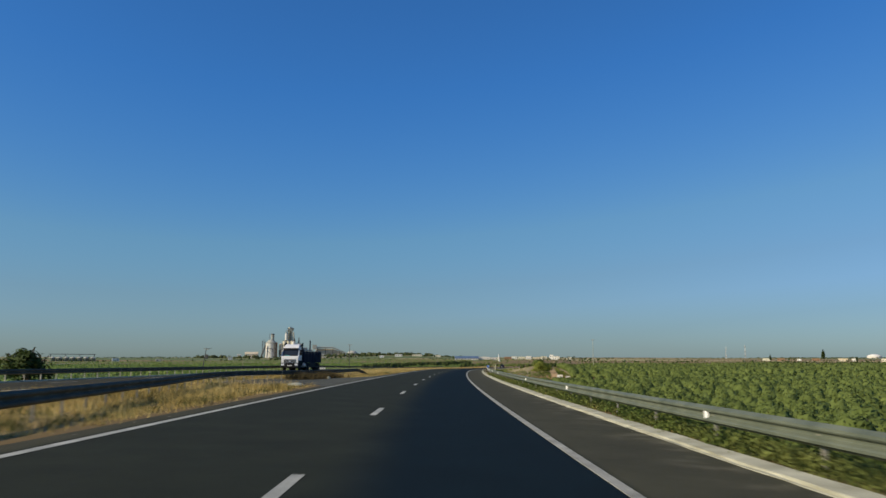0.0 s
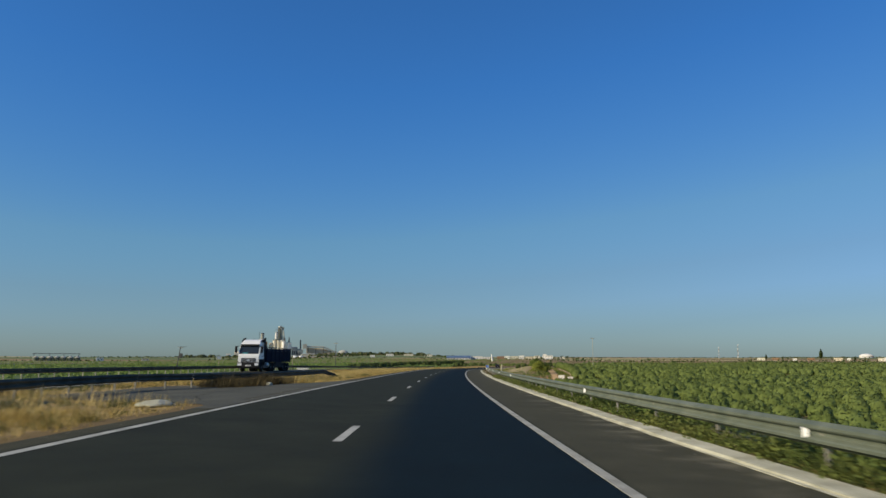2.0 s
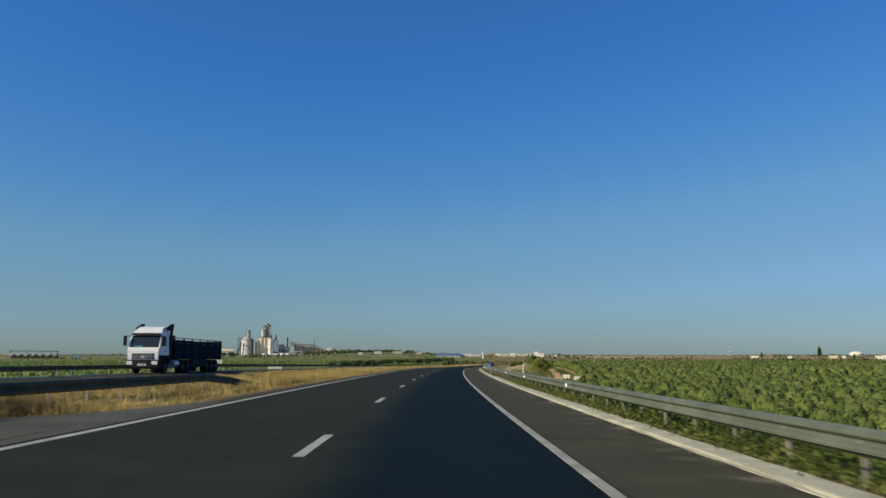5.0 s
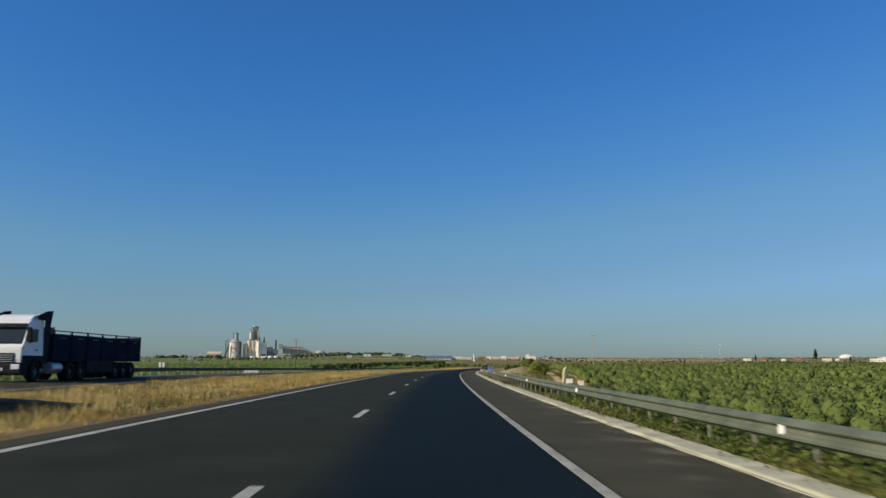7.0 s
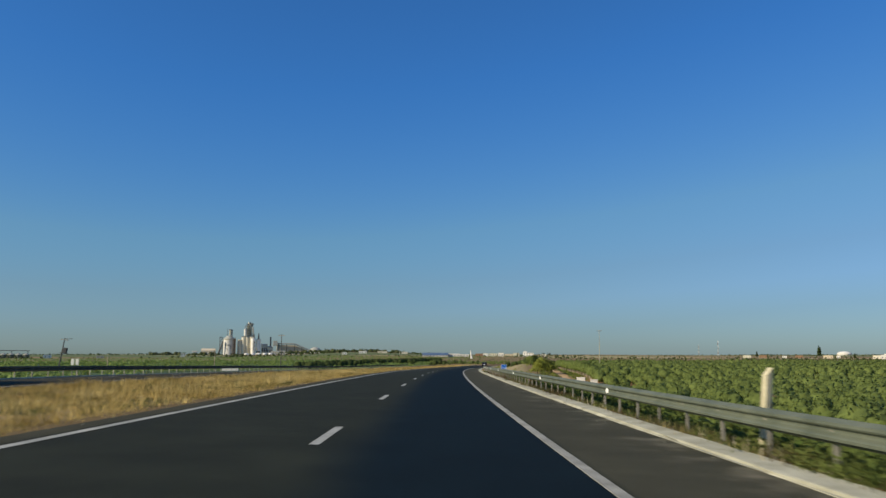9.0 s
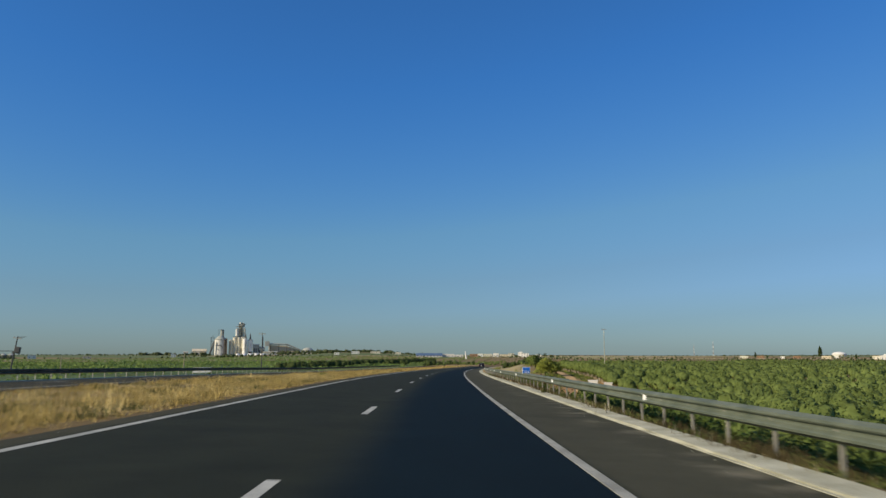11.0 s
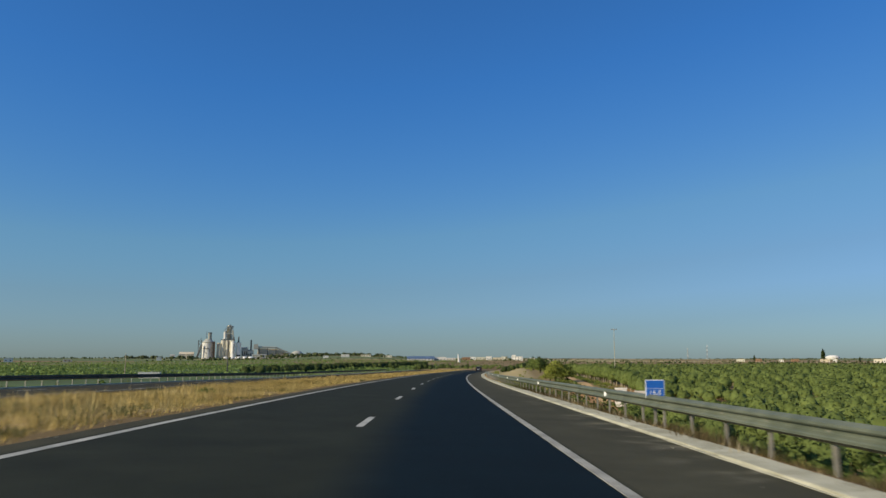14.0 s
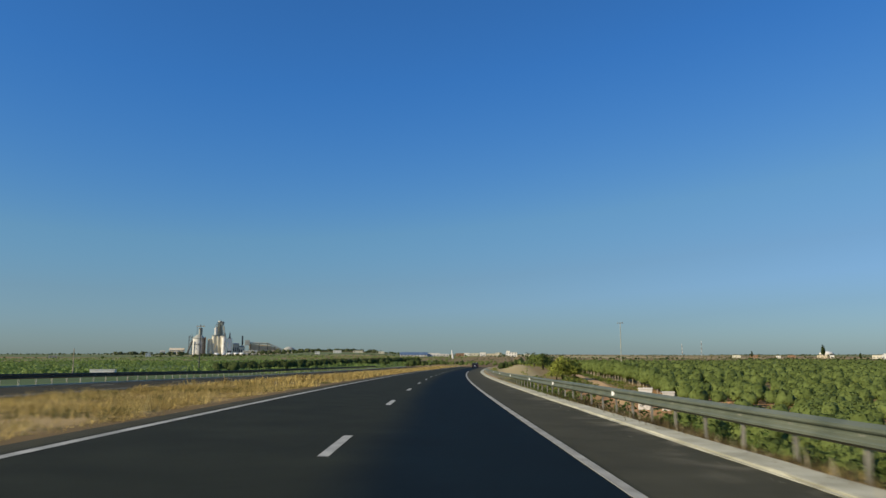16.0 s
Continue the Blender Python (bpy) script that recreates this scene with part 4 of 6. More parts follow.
def tree(x, y, h, spread, mat, label, seed, name="tree", n=900, thin=1.0):
    t = thing(name, label, "tree", m=on_ground(x, y, seed * 37.0))
    part("trunk", trunk_mesh(h * 0.85, 0.05 * h, seed, M["bark"]), None, t)
    part("crown", quads_mesh("crown", crown(n, spread, h * 0.52 * thin, 18, 0.07 * h, 200 + seed, h * 0.02, 0.42), mat), None, t)
    return t


tree(41.5, 306, 6.0, 3.5, M["yellow_leaf"], "broad yellow-green bush beside a dirt track", 12, n=2600)
tree(40.0, 304.6, 2.9, 2.5, M["yellow_leaf"], "low yellow-green bush spreading beside a dirt track", 15, n=1500)
tree(45.0, 310.5, 4.0, 2.2, M["yellow_leaf"], "low yellow-green bush beside a dirt track", 13, n=1300)
tree(46.6, 349, 5.6, 2.9, M["bush_leaf"], "round fresh-green tree on waste ground", 9, n=1700)
tree(51.5, 385, 5.6, 3.0, M["bush_leaf"], "green broadleaf tree beside a dirt bank", 1)
tree(-28.1, 56.5, 5.0, 1.9, M["dark_leaf"], "dark bushy tree beyond the far guardrail", 4)


def cypress(x, y, h, seed):
    t = thing("cypress", "dark narrow cypress near distant houses", "tree", m=on_ground(x, y))
    part("trunk", tube((0, 0, -0.3), (0, 0, h * 0.5), 0.2, 0.1, 8), M["bark"], t)
    q = crown(260, h * 0.11, h * 0.5, 16, h * 0.12, seed, 0.3, 0.5)
    part("crown", quads_mesh("crown", q, M["dark_leaf"]), None, t)


# ---- dry grass of the median, verge weeds ----
def blades(P, hmin, hmax, per, width, lean, seed):
    """Tufts of thin blades: triangles (n*per, 3, 3)."""
    r = np.random.default_rng(seed)
    n = len(P)
    base = np.repeat(P, per, 0)
    patch = 0.75 + 0.45 * wave(P[:, 0], P[:, 1], 1.3, seed) + 0.3 * wave(P[:, 0], P[:, 1], 4.1, seed + 3)
    h = np.repeat(r.uniform(hmin, hmax, n) * np.clip(patch, 0.2, 1.6), per) * r.uniform(0.55, 1.15, n * per)
    az = r.uniform(0, 2 * np.pi, n * per)
    off = r.normal(0, 0.13, (n * per, 2))
    out = r.uniform(0.05, lean, n * per) * h
    b = base.copy()
    b[:, :2] += off
    tip = b.copy()
    tip[:, 0] += np.cos(az) * out
    tip[:, 1] += np.sin(az) * out
    tip[:, 2] += h
    w = width * r.uniform(0.7, 1.5, n * per)
    side = r.uniform(0, np.pi, n * per)
    dx, dy = np.cos(side) * w, np.sin(side) * w
    b[:, 2] -= 0.03
    l, rt = b.copy(), b.copy()
    l[:, 0] -= dx
    l[:, 1] -= dy
    rt[:, 0] += dx
    rt[:, 1] += dy
    tip2 = tip + np.stack((dx, dy, np.zeros_like(dx)), -1) * 0.4
    return np.stack((l, rt, tip2, tip), 1)


def verge(n, s0, s1, a0, a1, seed, patch=None):
    r = np.random.default_rng(seed)
    S, A = r.uniform(s0, s1, n), r.uniform(a0, a1, n)
    x, y = plan(S, A)
    dens = 0.5 + 0.5 * wave(x, y, 1.9, seed) + 0.35 * wave(x, y, 0.7, seed + 2) + 0.25 * wave(x, y, 6.0, seed + 4)
    keep = r.random(n) < dens * (0.78 + 0.22 * smoothstep(88, 112, S))
    bay = (S > 40) & (S < 70) & (A > -6.0 - 7.2 * smoothstep(41, 47.5, S) * (1 - smoothstep(57, 70, S)) - 0.2)
    keep &= ~bay
    S, A = S[keep], A[keep]
    return S, A


S, A = verge(33000, -5, 192, -15.0, -6.6, 31)
quads_object("dry_grass", blades(lifted(S, A), 0.05, 0.34, 14, 0.006, 1.15, 1), M["dry_grass"], "golden dry grass in tufts on the median", "grass")
S, A = verge(4000, -5, 175, -13.5, -6.7, 44)
quads_object("pale_grass", blades(lifted(S, A), 0.22, 0.5, 9, 0.0065, 0.55, 21), M["stalk"], "pale dry seed heads standing above the median grass", "grass")
S, A = verge(12000, 190, 420, -15.0, -6.5, 32)
quads_object("dry_grass", blades(lifted(S, A), 0.12, 0.42, 9, 0.022, 0.7, 2), M["dry_grass"], "golden dry grass in tufts on the median", "grass")
S, A = verge(6800, -5, 200, -15.0, -6.6, 33)
quads_object("green_weeds", blades(lifted(S, A), 0.06, 0.26, 16, 0.010, 0.9, 3), M["green_weed"], "greenish weeds among the dry grass", "grass")
S, A = verge(5200, -5, 98, -15.0, -6.6, 53)
quads_object("green_weeds", blades(lifted(S, A), 0.06, 0.28, 12, 0.009, 0.9, 13), M["green_weed"], "greenish weeds among the dry grass", "grass")
S, A = verge(2500, -5, 170, -6.75, -6.25, 34)
quads_object("verge_stubble", blades(lifted(S, A), 0.04, 0.14, 6, 0.012, 0.8, 4), M["dry_grass"], "short dry stubble along the asphalt edge", "grass")
S, A = verge(3600, -5, 104, 4.5, 7.0, 35)
quads_object("verge_grass", blades(lifted(S, A), 0.05, 0.20, 7, 0.006, 0.9, 5), M["dry_grass"], "pale dry stalks and weeds under the guardrail", "grass")
S, A = verge(5200, 96, 235, 5.05, 6.2, 39)
quads_object("verge_weeds", blades(lifted(S, A), 0.05, 0.17, 9, 0.010, 1.0, 16), M["green_weed"], "low green weeds along the top of the embankment", "grass")
S, A = verge(3000, 104, 300, 4.5, 6.6, 38)
quads_object("verge_stubble", blades(lifted(S, A), 0.02, 0.09, 8, 0.006, 1.2, 15), M["dry_grass"], "short dry stubble under the guardrail", "grass")
S, A = verge(4600, -5, 104, 4.5, 7.0, 36)
quads_object("verge_weeds", blades(lifted(S, A), 0.06, 0.30, 12, 0.008, 0.9, 6), M["green_weed"], "green weeds on the embankment slope", "grass")
S, A = verge(5000, -20, 380, -29, -25.0, 37)
quads_object("far_verge_grass", blades(lifted(S, A), 0.15, 0.4, 5, 0.03, 0.6, 7), M["green_weed"], "green verge grass beyond the far carriageway", "grass")


S, A = verge(4200, 84, 190, 4.45, 5.7, 57)
quads_object("verge_grass", blades(lifted(S, A), 0.08, 0.26, 8, 0.008, 0.9, 25), M["dry_bush"], "brown dry weeds crowding the foot of the guardrail", "grass")
# pale dead stems standing in small tufts below the rail, and a heap of dead brushwood
r = np.random.default_rng(58)
S = np.arange(44, 180, 0.95)
S = S + r.normal(0, 0.2, len(S))
quads_object("dead_stems", blades(lifted(S, 4.58 + r.normal(0, 0.06, len(S))), 0.12, 0.30, 5, 0.009, 0.3, 59), M["pale_stem"], "pale dead stems in tufts below the guardrail", "grass")
S, A = 33.8 + r.normal(0, 0.5, 60), 5.0 + np.abs(r.normal(0, 0.25, 60))
quads_object("dead_brush", blades(lifted(S, A), 0.25, 0.5, 16, 0.008, 1.6, 60), M["pale_stem"], "tangle of pale dead brushwood under the guardrail", "bush", kind="")


def shrub(s, a, h, spread, mat, label, seed):
    p = spot(s, a)
    t = plain("shrub", quads_mesh("shrub", crown(300, spread, h * 0.6, 9, 0.045, 300 + seed, 0.0, 0.35), mat), None, label, "bush")
    t.matrix_world = Matrix.Translation(p)
    return t


for s0, a0, n0 in ((59.5, -10.6, 90), (61.5, -10.0, 120), (63.5, -9.6, 90), (66.0, -9.2, 70)):
    r = np.random.default_rng(int(s0 * 10))
    S, A = s0 + r.normal(0, 0.7, n0), a0 + r.normal(0, 0.45, n0)
    quads_object("dry_bush", blades(lifted(S, A), 0.2, 0.6, 30, 0.007, 1.1, int(s0)), M["dry_bush"], "brown twiggy dry bush at the end of the paved bay", "bush", kind="")
shrub(164.0, -8.9, 0.55, 0.5, M["bush_leaf"], "pale green weed clump among the dry median grass", 7)
shrub(138.6, 4.37, 0.34, 0.12, M["green_weed"], "small weed growing through the concrete kerb", 4)


# ---- things beside the road ----
def marker_post(s, a):
    """Leaning square concrete post with a chipped, slanted head and wire stubs."""
    t = thing("concrete_post", "leaning chipped concrete fence post behind the guardrail", "post", m=Matrix.Translation(spot(s, a)) @ pose(0, 0, 0, 3, 4, 12))
    bm = box(-0.055, 0.055, -0.06, 0.06, -0.4, 1.36)
    for v in bm.verts:
        if v.co.z > 1 and v.co.x < 0:
            v.co.z -= 0.12
    bmesh.ops.subdivide_edges(bm, edges=bm.edges[:], cuts=3, use_grid_fill=True)
    for v in bm.verts:
        v.co += Vector((noise.noise(v.co * 7), noise.noise(v.co * 7 + Vector((9, 0, 0))), 0)) * 0.016
    part("post", bm, M["old_concrete"], t, "pale chipped concrete")
    for z in (0.55, 0.95):
        part("wire_stub", tube((0.045, -0.02, z), (0.11, -0.07, z - 0.04), 0.014, 0.01, 6), M["red_roof"], t, "rusty wire stub")


marker_post(99.1, 5.28)


def text_mesh(word, size, mat):
    cu = bpy.data.curves.new("number", "FONT")
    cu.body, cu.size, cu.extrude, cu.align_x, cu.align_y = word, size, 0.002, "CENTER", "CENTER"
    ob = bpy.data.objects.new("number", cu)
    scene.collection.objects.link(ob)
    me = bpy.data.meshes.new_from_object(ob.evaluated_get(bpy.context.evaluated_depsgraph_get()))
    bpy.data.objects.remove(ob)
    me.materials.clear()
    me.materials.append(mat)
    return me


M["sign_blue"] = material("sign_blue", (0.02, 0.13, 0.50), (0.03, 0.17, 0.58), 3, 0.4, bump=0.02)
M["sign_white"] = material("sign_white", (0.75, 0.77, 0.78), (0.85, 0.86, 0.86), 3, 0.4, bump=0.02)


def km_sign(s, a):
    """Distance plate on a short post, facing the traffic."""
    th = float(line(s)[2])
    t = thing("distance_sign", "small blue distance plate with white rim behind the guardrail", "sign", m=Matrix.Translation(spot(s, a)) @ pose(0, 0, 0.12, 0, 0, -math.degrees(th)))
    part("post", box(-0.03, 0.03, 0.012, 0.06, -0.8, 0.92), M["post_steel"], t)
    plate = part("plate", box(-0.23, 0.23, -0.006, 0.012, 0.54, 0.98), M["sign_white"], t, "white-edged plate", bevel=0.004)
    part("blue_field", box(-0.21, 0.21, -0.010, -0.005, 0.78, 0.96), M["sign_blue"], plate, "blue upper field")
    part("blue_field", box(-0.21, 0.21, -0.010, -0.005, 0.56, 0.77), M["sign_blue"], plate, "blue lower field")
    n = part("number", text_mesh("16.8", 0.17, M["sign_white"]), None, plate, "white figures")
    n.matrix_basis = pose(0, -0.0125, 0.678, 90, 0, 0)


km_sign(153.2, 5.12)


def wing_wall(x, y, turn, w, h):
    """Headwall of a culvert: a whitewashed slab with a coping and two stub wings."""
    t = thing("culvert_wall", "whitewashed concrete culvert headwall on orange soil", "wall", "culvert walls", m=on_ground(x, y, turn))
    part("slab", box(-w / 2, w / 2, -0.15, 0.15, -0.6, h - 0.18), M["white_wall"], t, bevel=0.015)
    part("coping", box(-w / 2 - 0.08, w / 2 + 0.08, -0.22, 0.22, h - 0.18, h), M["white_wall"], t, "white coping slab", bevel=0.02)
    for sx in (-1, 1):
        part("wing", prism([(0.15, -0.6), (0.9, -0.6), (0.9, 0.4), (0.15, h - 0.6)], sx * (w / 2 - 0.1) - 0.1, sx * (w / 2 - 0.1) + 0.1), M["white_wall"], t)


def dirt_track():
    """Beaten earth track climbing from the culvert between the bushes and the orchard."""
    V = []
    for k in range(31):
        y = 262 + 4 * k
        for o in (-1.1, -0.4, 0.4, 1.1):
            x = float(track_x(y)) + o + 0.35 * math.sin(y * 0.21 + o)
            V.append((x, y, float(height(*from_world(x, y))) + 0.05 + (0.03 if abs(o) < 1 else 0.0)))
    F = [(i * 4 + j, i * 4 + j + 1, i * 4 + j + 5, i * 4 + j + 4) for i in range(30) for j in range(3)]
    tagged(new("dirt_track", mesh_np("dirt_track", V, F, M["soil"], smooth=True)), "beaten orange earth track through the orchard", "track", kind="structure")


dirt_track()
wing_wall(40.9, 256.2, -12, 1.75, 2.9)
wing_wall(43.1, 253.6, -12, 1.5, 2.55)


def soil_mound(s, a, sx, sy, h, seed):
    bm = bmesh.new()
    bmesh.ops.create_grid(bm, x_segments=24, y_segments=24, size=1)
    for v in bm.verts:
        r = math.hypot(v.co.x, v.co.y)
        v.co.z = h * max(0, 1 - r * r) * (1 + 0.4 * noise.noise(v.co * 3 + Vector((seed, 0, 0)))) - 0.1
        v.co.x *= sx
        v.co.y *= sy
    ob = plain("soil_bank", bm, M["orange_soil"], "bare orange earth bank beside the orchard", "earth bank", smooth=True)
    ob.matrix_world = Matrix.Translation(spot(s, a))


M["orange_soil"] = material("orange_soil", (0.30, 0.13, 0.05), (0.46, 0.24, 0.11), 0.4, 0.95, bump=0.6, bump_scale=5, fine=5)
soil_mound(247, 33, 3.6, 6.5, 1.3, 1)
soil_mound(232, 19.2, 2.0, 5, 0.35, 4)


def utility_pole(x, y, h, label, lean=0.0, arms=True, mat="concrete", r=0.17):
    t = thing("utility_pole", label, "pole", "utility poles", m=on_ground(x, y) @ pose(0, 0, 0, 0, lean, 0))
    part("shaft", tube((0, 0, -0.5), (0, 0, h), r, r * 0.6, 10), M[mat], t)
    if arms:
        part("crossarm", box(-0.95, 0.95, -0.09, 0.09, h - 0.5, h - 0.3), M["grey_plant"], t)
        for x0 in (-0.7, 0.0, 0.7):
            part("insulator", tube((x0, 0, h - 0.33), (x0, 0, h - 0.08), 0.06, 0.04, 8), M["dark_plant"], t)
    return t


utility_pole(78.2, 386, 15.0, "tall pale concrete power pole with a short crossarm in the orchard", r=0.13)
utility_pole(-34.6, 334.5, 10.6, "slim dark power pole with a crossarm beyond the far carriageway", 0, True, "dark_plant", 0.16)
tp = utility_pole(-83.0, 290, 8.2, "leaning dark power pole carrying a transformer", 8, True, "dark_plant", 0.2)
part("transformer", box(0.15, 1.15, -0.4, 0.4, 4.6, 5.9), M["dark_plant"], tp, "dark transformer box", bevel=0.05)
part("bracket", box(-0.5, 1.3, -0.08, 0.08, 4.4, 4.6), M["dark_plant"], tp)
part("side_arm", tube((0, 0, 8.0), (1.9, 0, 8.35), 0.08, 0.06, 8), M["dark_plant"], tp)
utility_pole(-63.5, 269, 3.7, "short pale wooden pole in the crop field", 0, False, "pale_bark", 0.11)
utility_pole(-43.2, 283.8, 4.6, "short pale wooden pole in the crop field", 0, False, "pale_bark", 0.11)


def white_boards(x, y):
    t = thing("field_sign", "two white boards on posts beyond the far guardrail", "sign", m=on_ground(x, y))
    for x0 in (-0.30, 0.06):
        part("board", box(x0, x0 + 0.24, -0.02, 0.02, 2.2, 2.7), M["white_wall"], t)
        part("post", box(x0 + 0.09, x0 + 0.15, 0.02, 0.08, -0.4, 2.65), M["post_steel"], t)


white_boards(-24.2, 152.0)
tank = thing("water_trough", "long white trough beside the far field", "trough", m=on_ground(-40.7, 290.5, 4))
part("basin", box(-2.0, 2.0, -0.6, 0.6, -0.2, 1.05), M["white_wall"], tank, bevel=0.05)
part("rim", box(-2.05, 2.05, -0.65, 0.65, 1.05, 1.15), M["white_wall"], tank)
for s, a, w in ((41.5, -7.5, 0.9), (61.6, -8.9, 0.3)):
    bm = bmesh.new()
    bmesh.ops.create_icosphere(bm, subdivisions=3, radius=1)
    for v in bm.verts:
        v.co *= 1 + 0.25 * noise.noise(v.co * 1.7 + Vector((s, 0, 0)))
        v.co = Vector((v.co.x * w * 0.5, v.co.y * w * 0.8, v.co.z * 0.13 + 0.05))
    plain("rubble_stone", bm, M["concrete"], "pale lump of broken concrete in the median", "stone", group="rubble").matrix_world = Matrix.Translation(spot(s, a))


# ---- lorry on the far carriageway ----
M["cab_white"] = material("cab_paint", (0.66, 0.67, 0.66), (0.76, 0.76, 0.74), 0.8, 0.35, bump=0.03, spec=0.5)
M["black_plastic"] = material("black_plastic", (0.012, 0.012, 0.013), (0.028, 0.028, 0.03), 3, 0.8, bump=0.1, spec=0.1)
M["grey_plastic"] = material("grey_plastic", (0.10, 0.105, 0.105), (0.16, 0.165, 0.16), 3, 0.6, bump=0.1)
M["bed_blue"] = material("dark_blue_steel", (0.008, 0.012, 0.024), (0.016, 0.022, 0.040), 1.0, 0.9, bump=0.15, spec=0.08)
# tyres and rims darkened: shade under the lorry is put into their colour
M["rubber"] = material("tyre_rubber", (0.008, 0.008, 0.007), (0.016, 0.015, 0.013), 6, 0.9, bump=0.3)
M["rim"] = material("wheel_steel", (0.05, 0.05, 0.045), (0.09, 0.088, 0.08), 4, 0.7, 0.2, bump=0.1)
M["lamp_glass"] = material("lamp_glass", (0.62, 0.64, 0.66), (0.75, 0.76, 0.78), 6, 0.12, bump=0.02, spec=0.6)
M["tank_metal"] = material("tank_metal", (0.42, 0.43, 0.44), (0.55, 0.56, 0.57), 2, 0.35, 0.6, bump=0.05)
M["cyan"] = material("dash_cloth", (0.05, 0.30, 0.32), (0.07, 0.38, 0.40), 5, 0.8, bump=0.1)


def wheel(parent, x, y, r, w, label=""):
    side = 1 if x > 0 else -1
    bm = bmesh.new()
    prof = [(0.55, 0.5), (0.92, 0.5), (1.0, 0.36), (1.0, -0.36), (0.92, -0.5), (0.55, -0.5)]
    seg = 28
    rings = [[bm.verts.new((x + o * w, y + math.cos(2 * math.pi * i / seg) * r * k, r + math.sin(2 * math.pi * i / seg) * r * k)) for k, o in prof] for i in range(seg)]
    for i in range(seg):
        a, b = rings[i], rings[(i + 1) % seg]
        for j in range(len(prof)):
            q = (j + 1) % len(prof)
            bm.faces.new((a[j], a[q], b[q], b[j]))
    wh = part("wheel", tube((x - w * 0.3, y, r), (x + w * 0.3, y, r), r * 0.56, seg=20), M["rim"], parent)
    part("tyre", bm, M["rubber"], wh, "black rubber tyre", smooth=True)
    part("hub", tube((x + side * w * 0.3, y, r), (x + side * w * 0.48, y, r), r * 0.26, r * 0.2, 14), M["grey_plastic"], wh)


def lorry(m):
    """Tractor and drop-side semi-trailer; it faces +y with its front at y = 0."""
    t = thing("lorry", "white-cabbed lorry pulling a dark blue drop-side trailer", "truck", m=m)
    W = 1.17
    # cab shell: side outline pushed across, then narrowed to the roof
    bm = bmesh.new()
    prof = [(-2.2, 0.95), (-0.05, 0.95), (0.0, 1.1), (-0.03, 1.72), (-0.14, 1.92), (-0.56, 2.82), (-0.72, 3.05), (-1.05, 3.22), (-2.2, 3.36)]
    prism(prof, -W, W, bm)
    for v in bm.verts:
        if v.co.z > 2.0:
            v.co.x *= 1 - 0.06 * (v.co.z - 2.0)
    body = part("cab", bm, M["cab_white"], t, "white painted cab", bevel=0.05)
    part("windscreen", prism([(-0.20, 1.94), (-0.135, 1.94), (-0.535, 2.80), (-0.60, 2.80)], -1.06, 1.06), M["window"], body, "dark windscreen")
    part("sun_visor", prism([(-0.50, 2.86), (-0.36, 2.83), (-0.36, 2.87), (-0.62, 3.00), (-0.66, 2.96)], -1.04, 1.04), M["black_plastic"], body, "dark sun visor strip")
    for k in range(3):
        part("wiper", tube((-0.8 + 0.62 * k, -0.115, 1.95), (-0.35 + 0.62 * k, -0.15, 2.05), 0.014, seg=6), M["black_plastic"], body)
    part("dash_cloth", box(0.1, 0.7, -0.19, -0.12, 1.96, 2.06), M["cyan"], body, "turquoise cloth on the dashboard")
    grille = part("grille", prism([(0.0, 0.98), (0.035, 1.0), (0.03, 1.42), (-0.01, 1.48)], -0.80, 0.80), M["black_plastic"], t, "black slatted grille")
    for k in range(4):
        part("grille_slat", box(-0.76, 0.76, 0.02, 0.05, 1.04 + 0.105 * k, 1.07 + 0.105 * k), M["tank_metal"], grille)
    part("badge", tube((0, 0.03, 1.25), (0, 0.06, 1.25), 0.13, seg=20), M["tank_metal"], grille, "round metal badge")
    bump = part("bumper", prism([(-0.65, 0.36), (0.02, 0.36), (0.10, 0.50), (0.10, 0.86), (0.02, 1.0), (-0.65, 1.0)], -W - 0.03, W + 0.03), M["black_plastic"], t, "dark plastic bumper", bevel=0.03)
    for sx in (-1, 1):
        part("headlight", box(sx * 0.93 - 0.22, sx * 0.93 + 0.22, 0.06, 0.125, 0.66, 0.92), M["lamp_glass"], bump, "clear headlight", bevel=0.02)
    part("number_plate", box(-0.3, 0.3, 0.10, 0.12, 0.60, 0.74), M["sign_white"], bump, "white plate with dark bars")
    for k in range(5):
        part("plate_bar", box(-0.24 + 0.1 * k, -0.18 + 0.1 * k, 0.12, 0.124, 0.63, 0.71), M["black_plastic"], bump)
    part("step_panel", prism([(-2.2, 0.5), (-1.95, 0.5), (-1.9, 0.95), (-2.2, 0.95)], -W, W), M["grey_plastic"], t)
    for sx in (-1, 1):
        x = sx * (W + 0.006)
        bmw = bmesh.new()
        quad = [(-0.62, 1.98), (-1.5, 2.08), (-1.5, 2.72), (-0.92, 2.72)]
        vs = [bmw.verts.new((x, y, z)) for y, z in quad]
        f = bmw.faces.new(vs)
        bmesh.ops.solidify(bmw, geom=[f], thickness=0.02 * sx)
        part("side_window", bmw, M["window"], body, "dark side window")
        part("lower_cladding", box(x - 0.012, x + 0.012, -2.19, -0.06, 0.97, 1.36), M["black_plastic"], t, "dark lower door cladding")
        # added black sheet that fills the shade below the trailer
        part("side_skirt", box(sx * 1.2 - 0.02, sx * 1.2 + 0.02, -10.9, -7.2, 0.42, 1.08), M["black_plastic"], t, "dark sheet standing in for shade under the trailer")
        part("door_handle", box(x - 0.02, x + 0.02, -1.5, -1.3, 1.62, 1.68), M["black_plastic"], body)
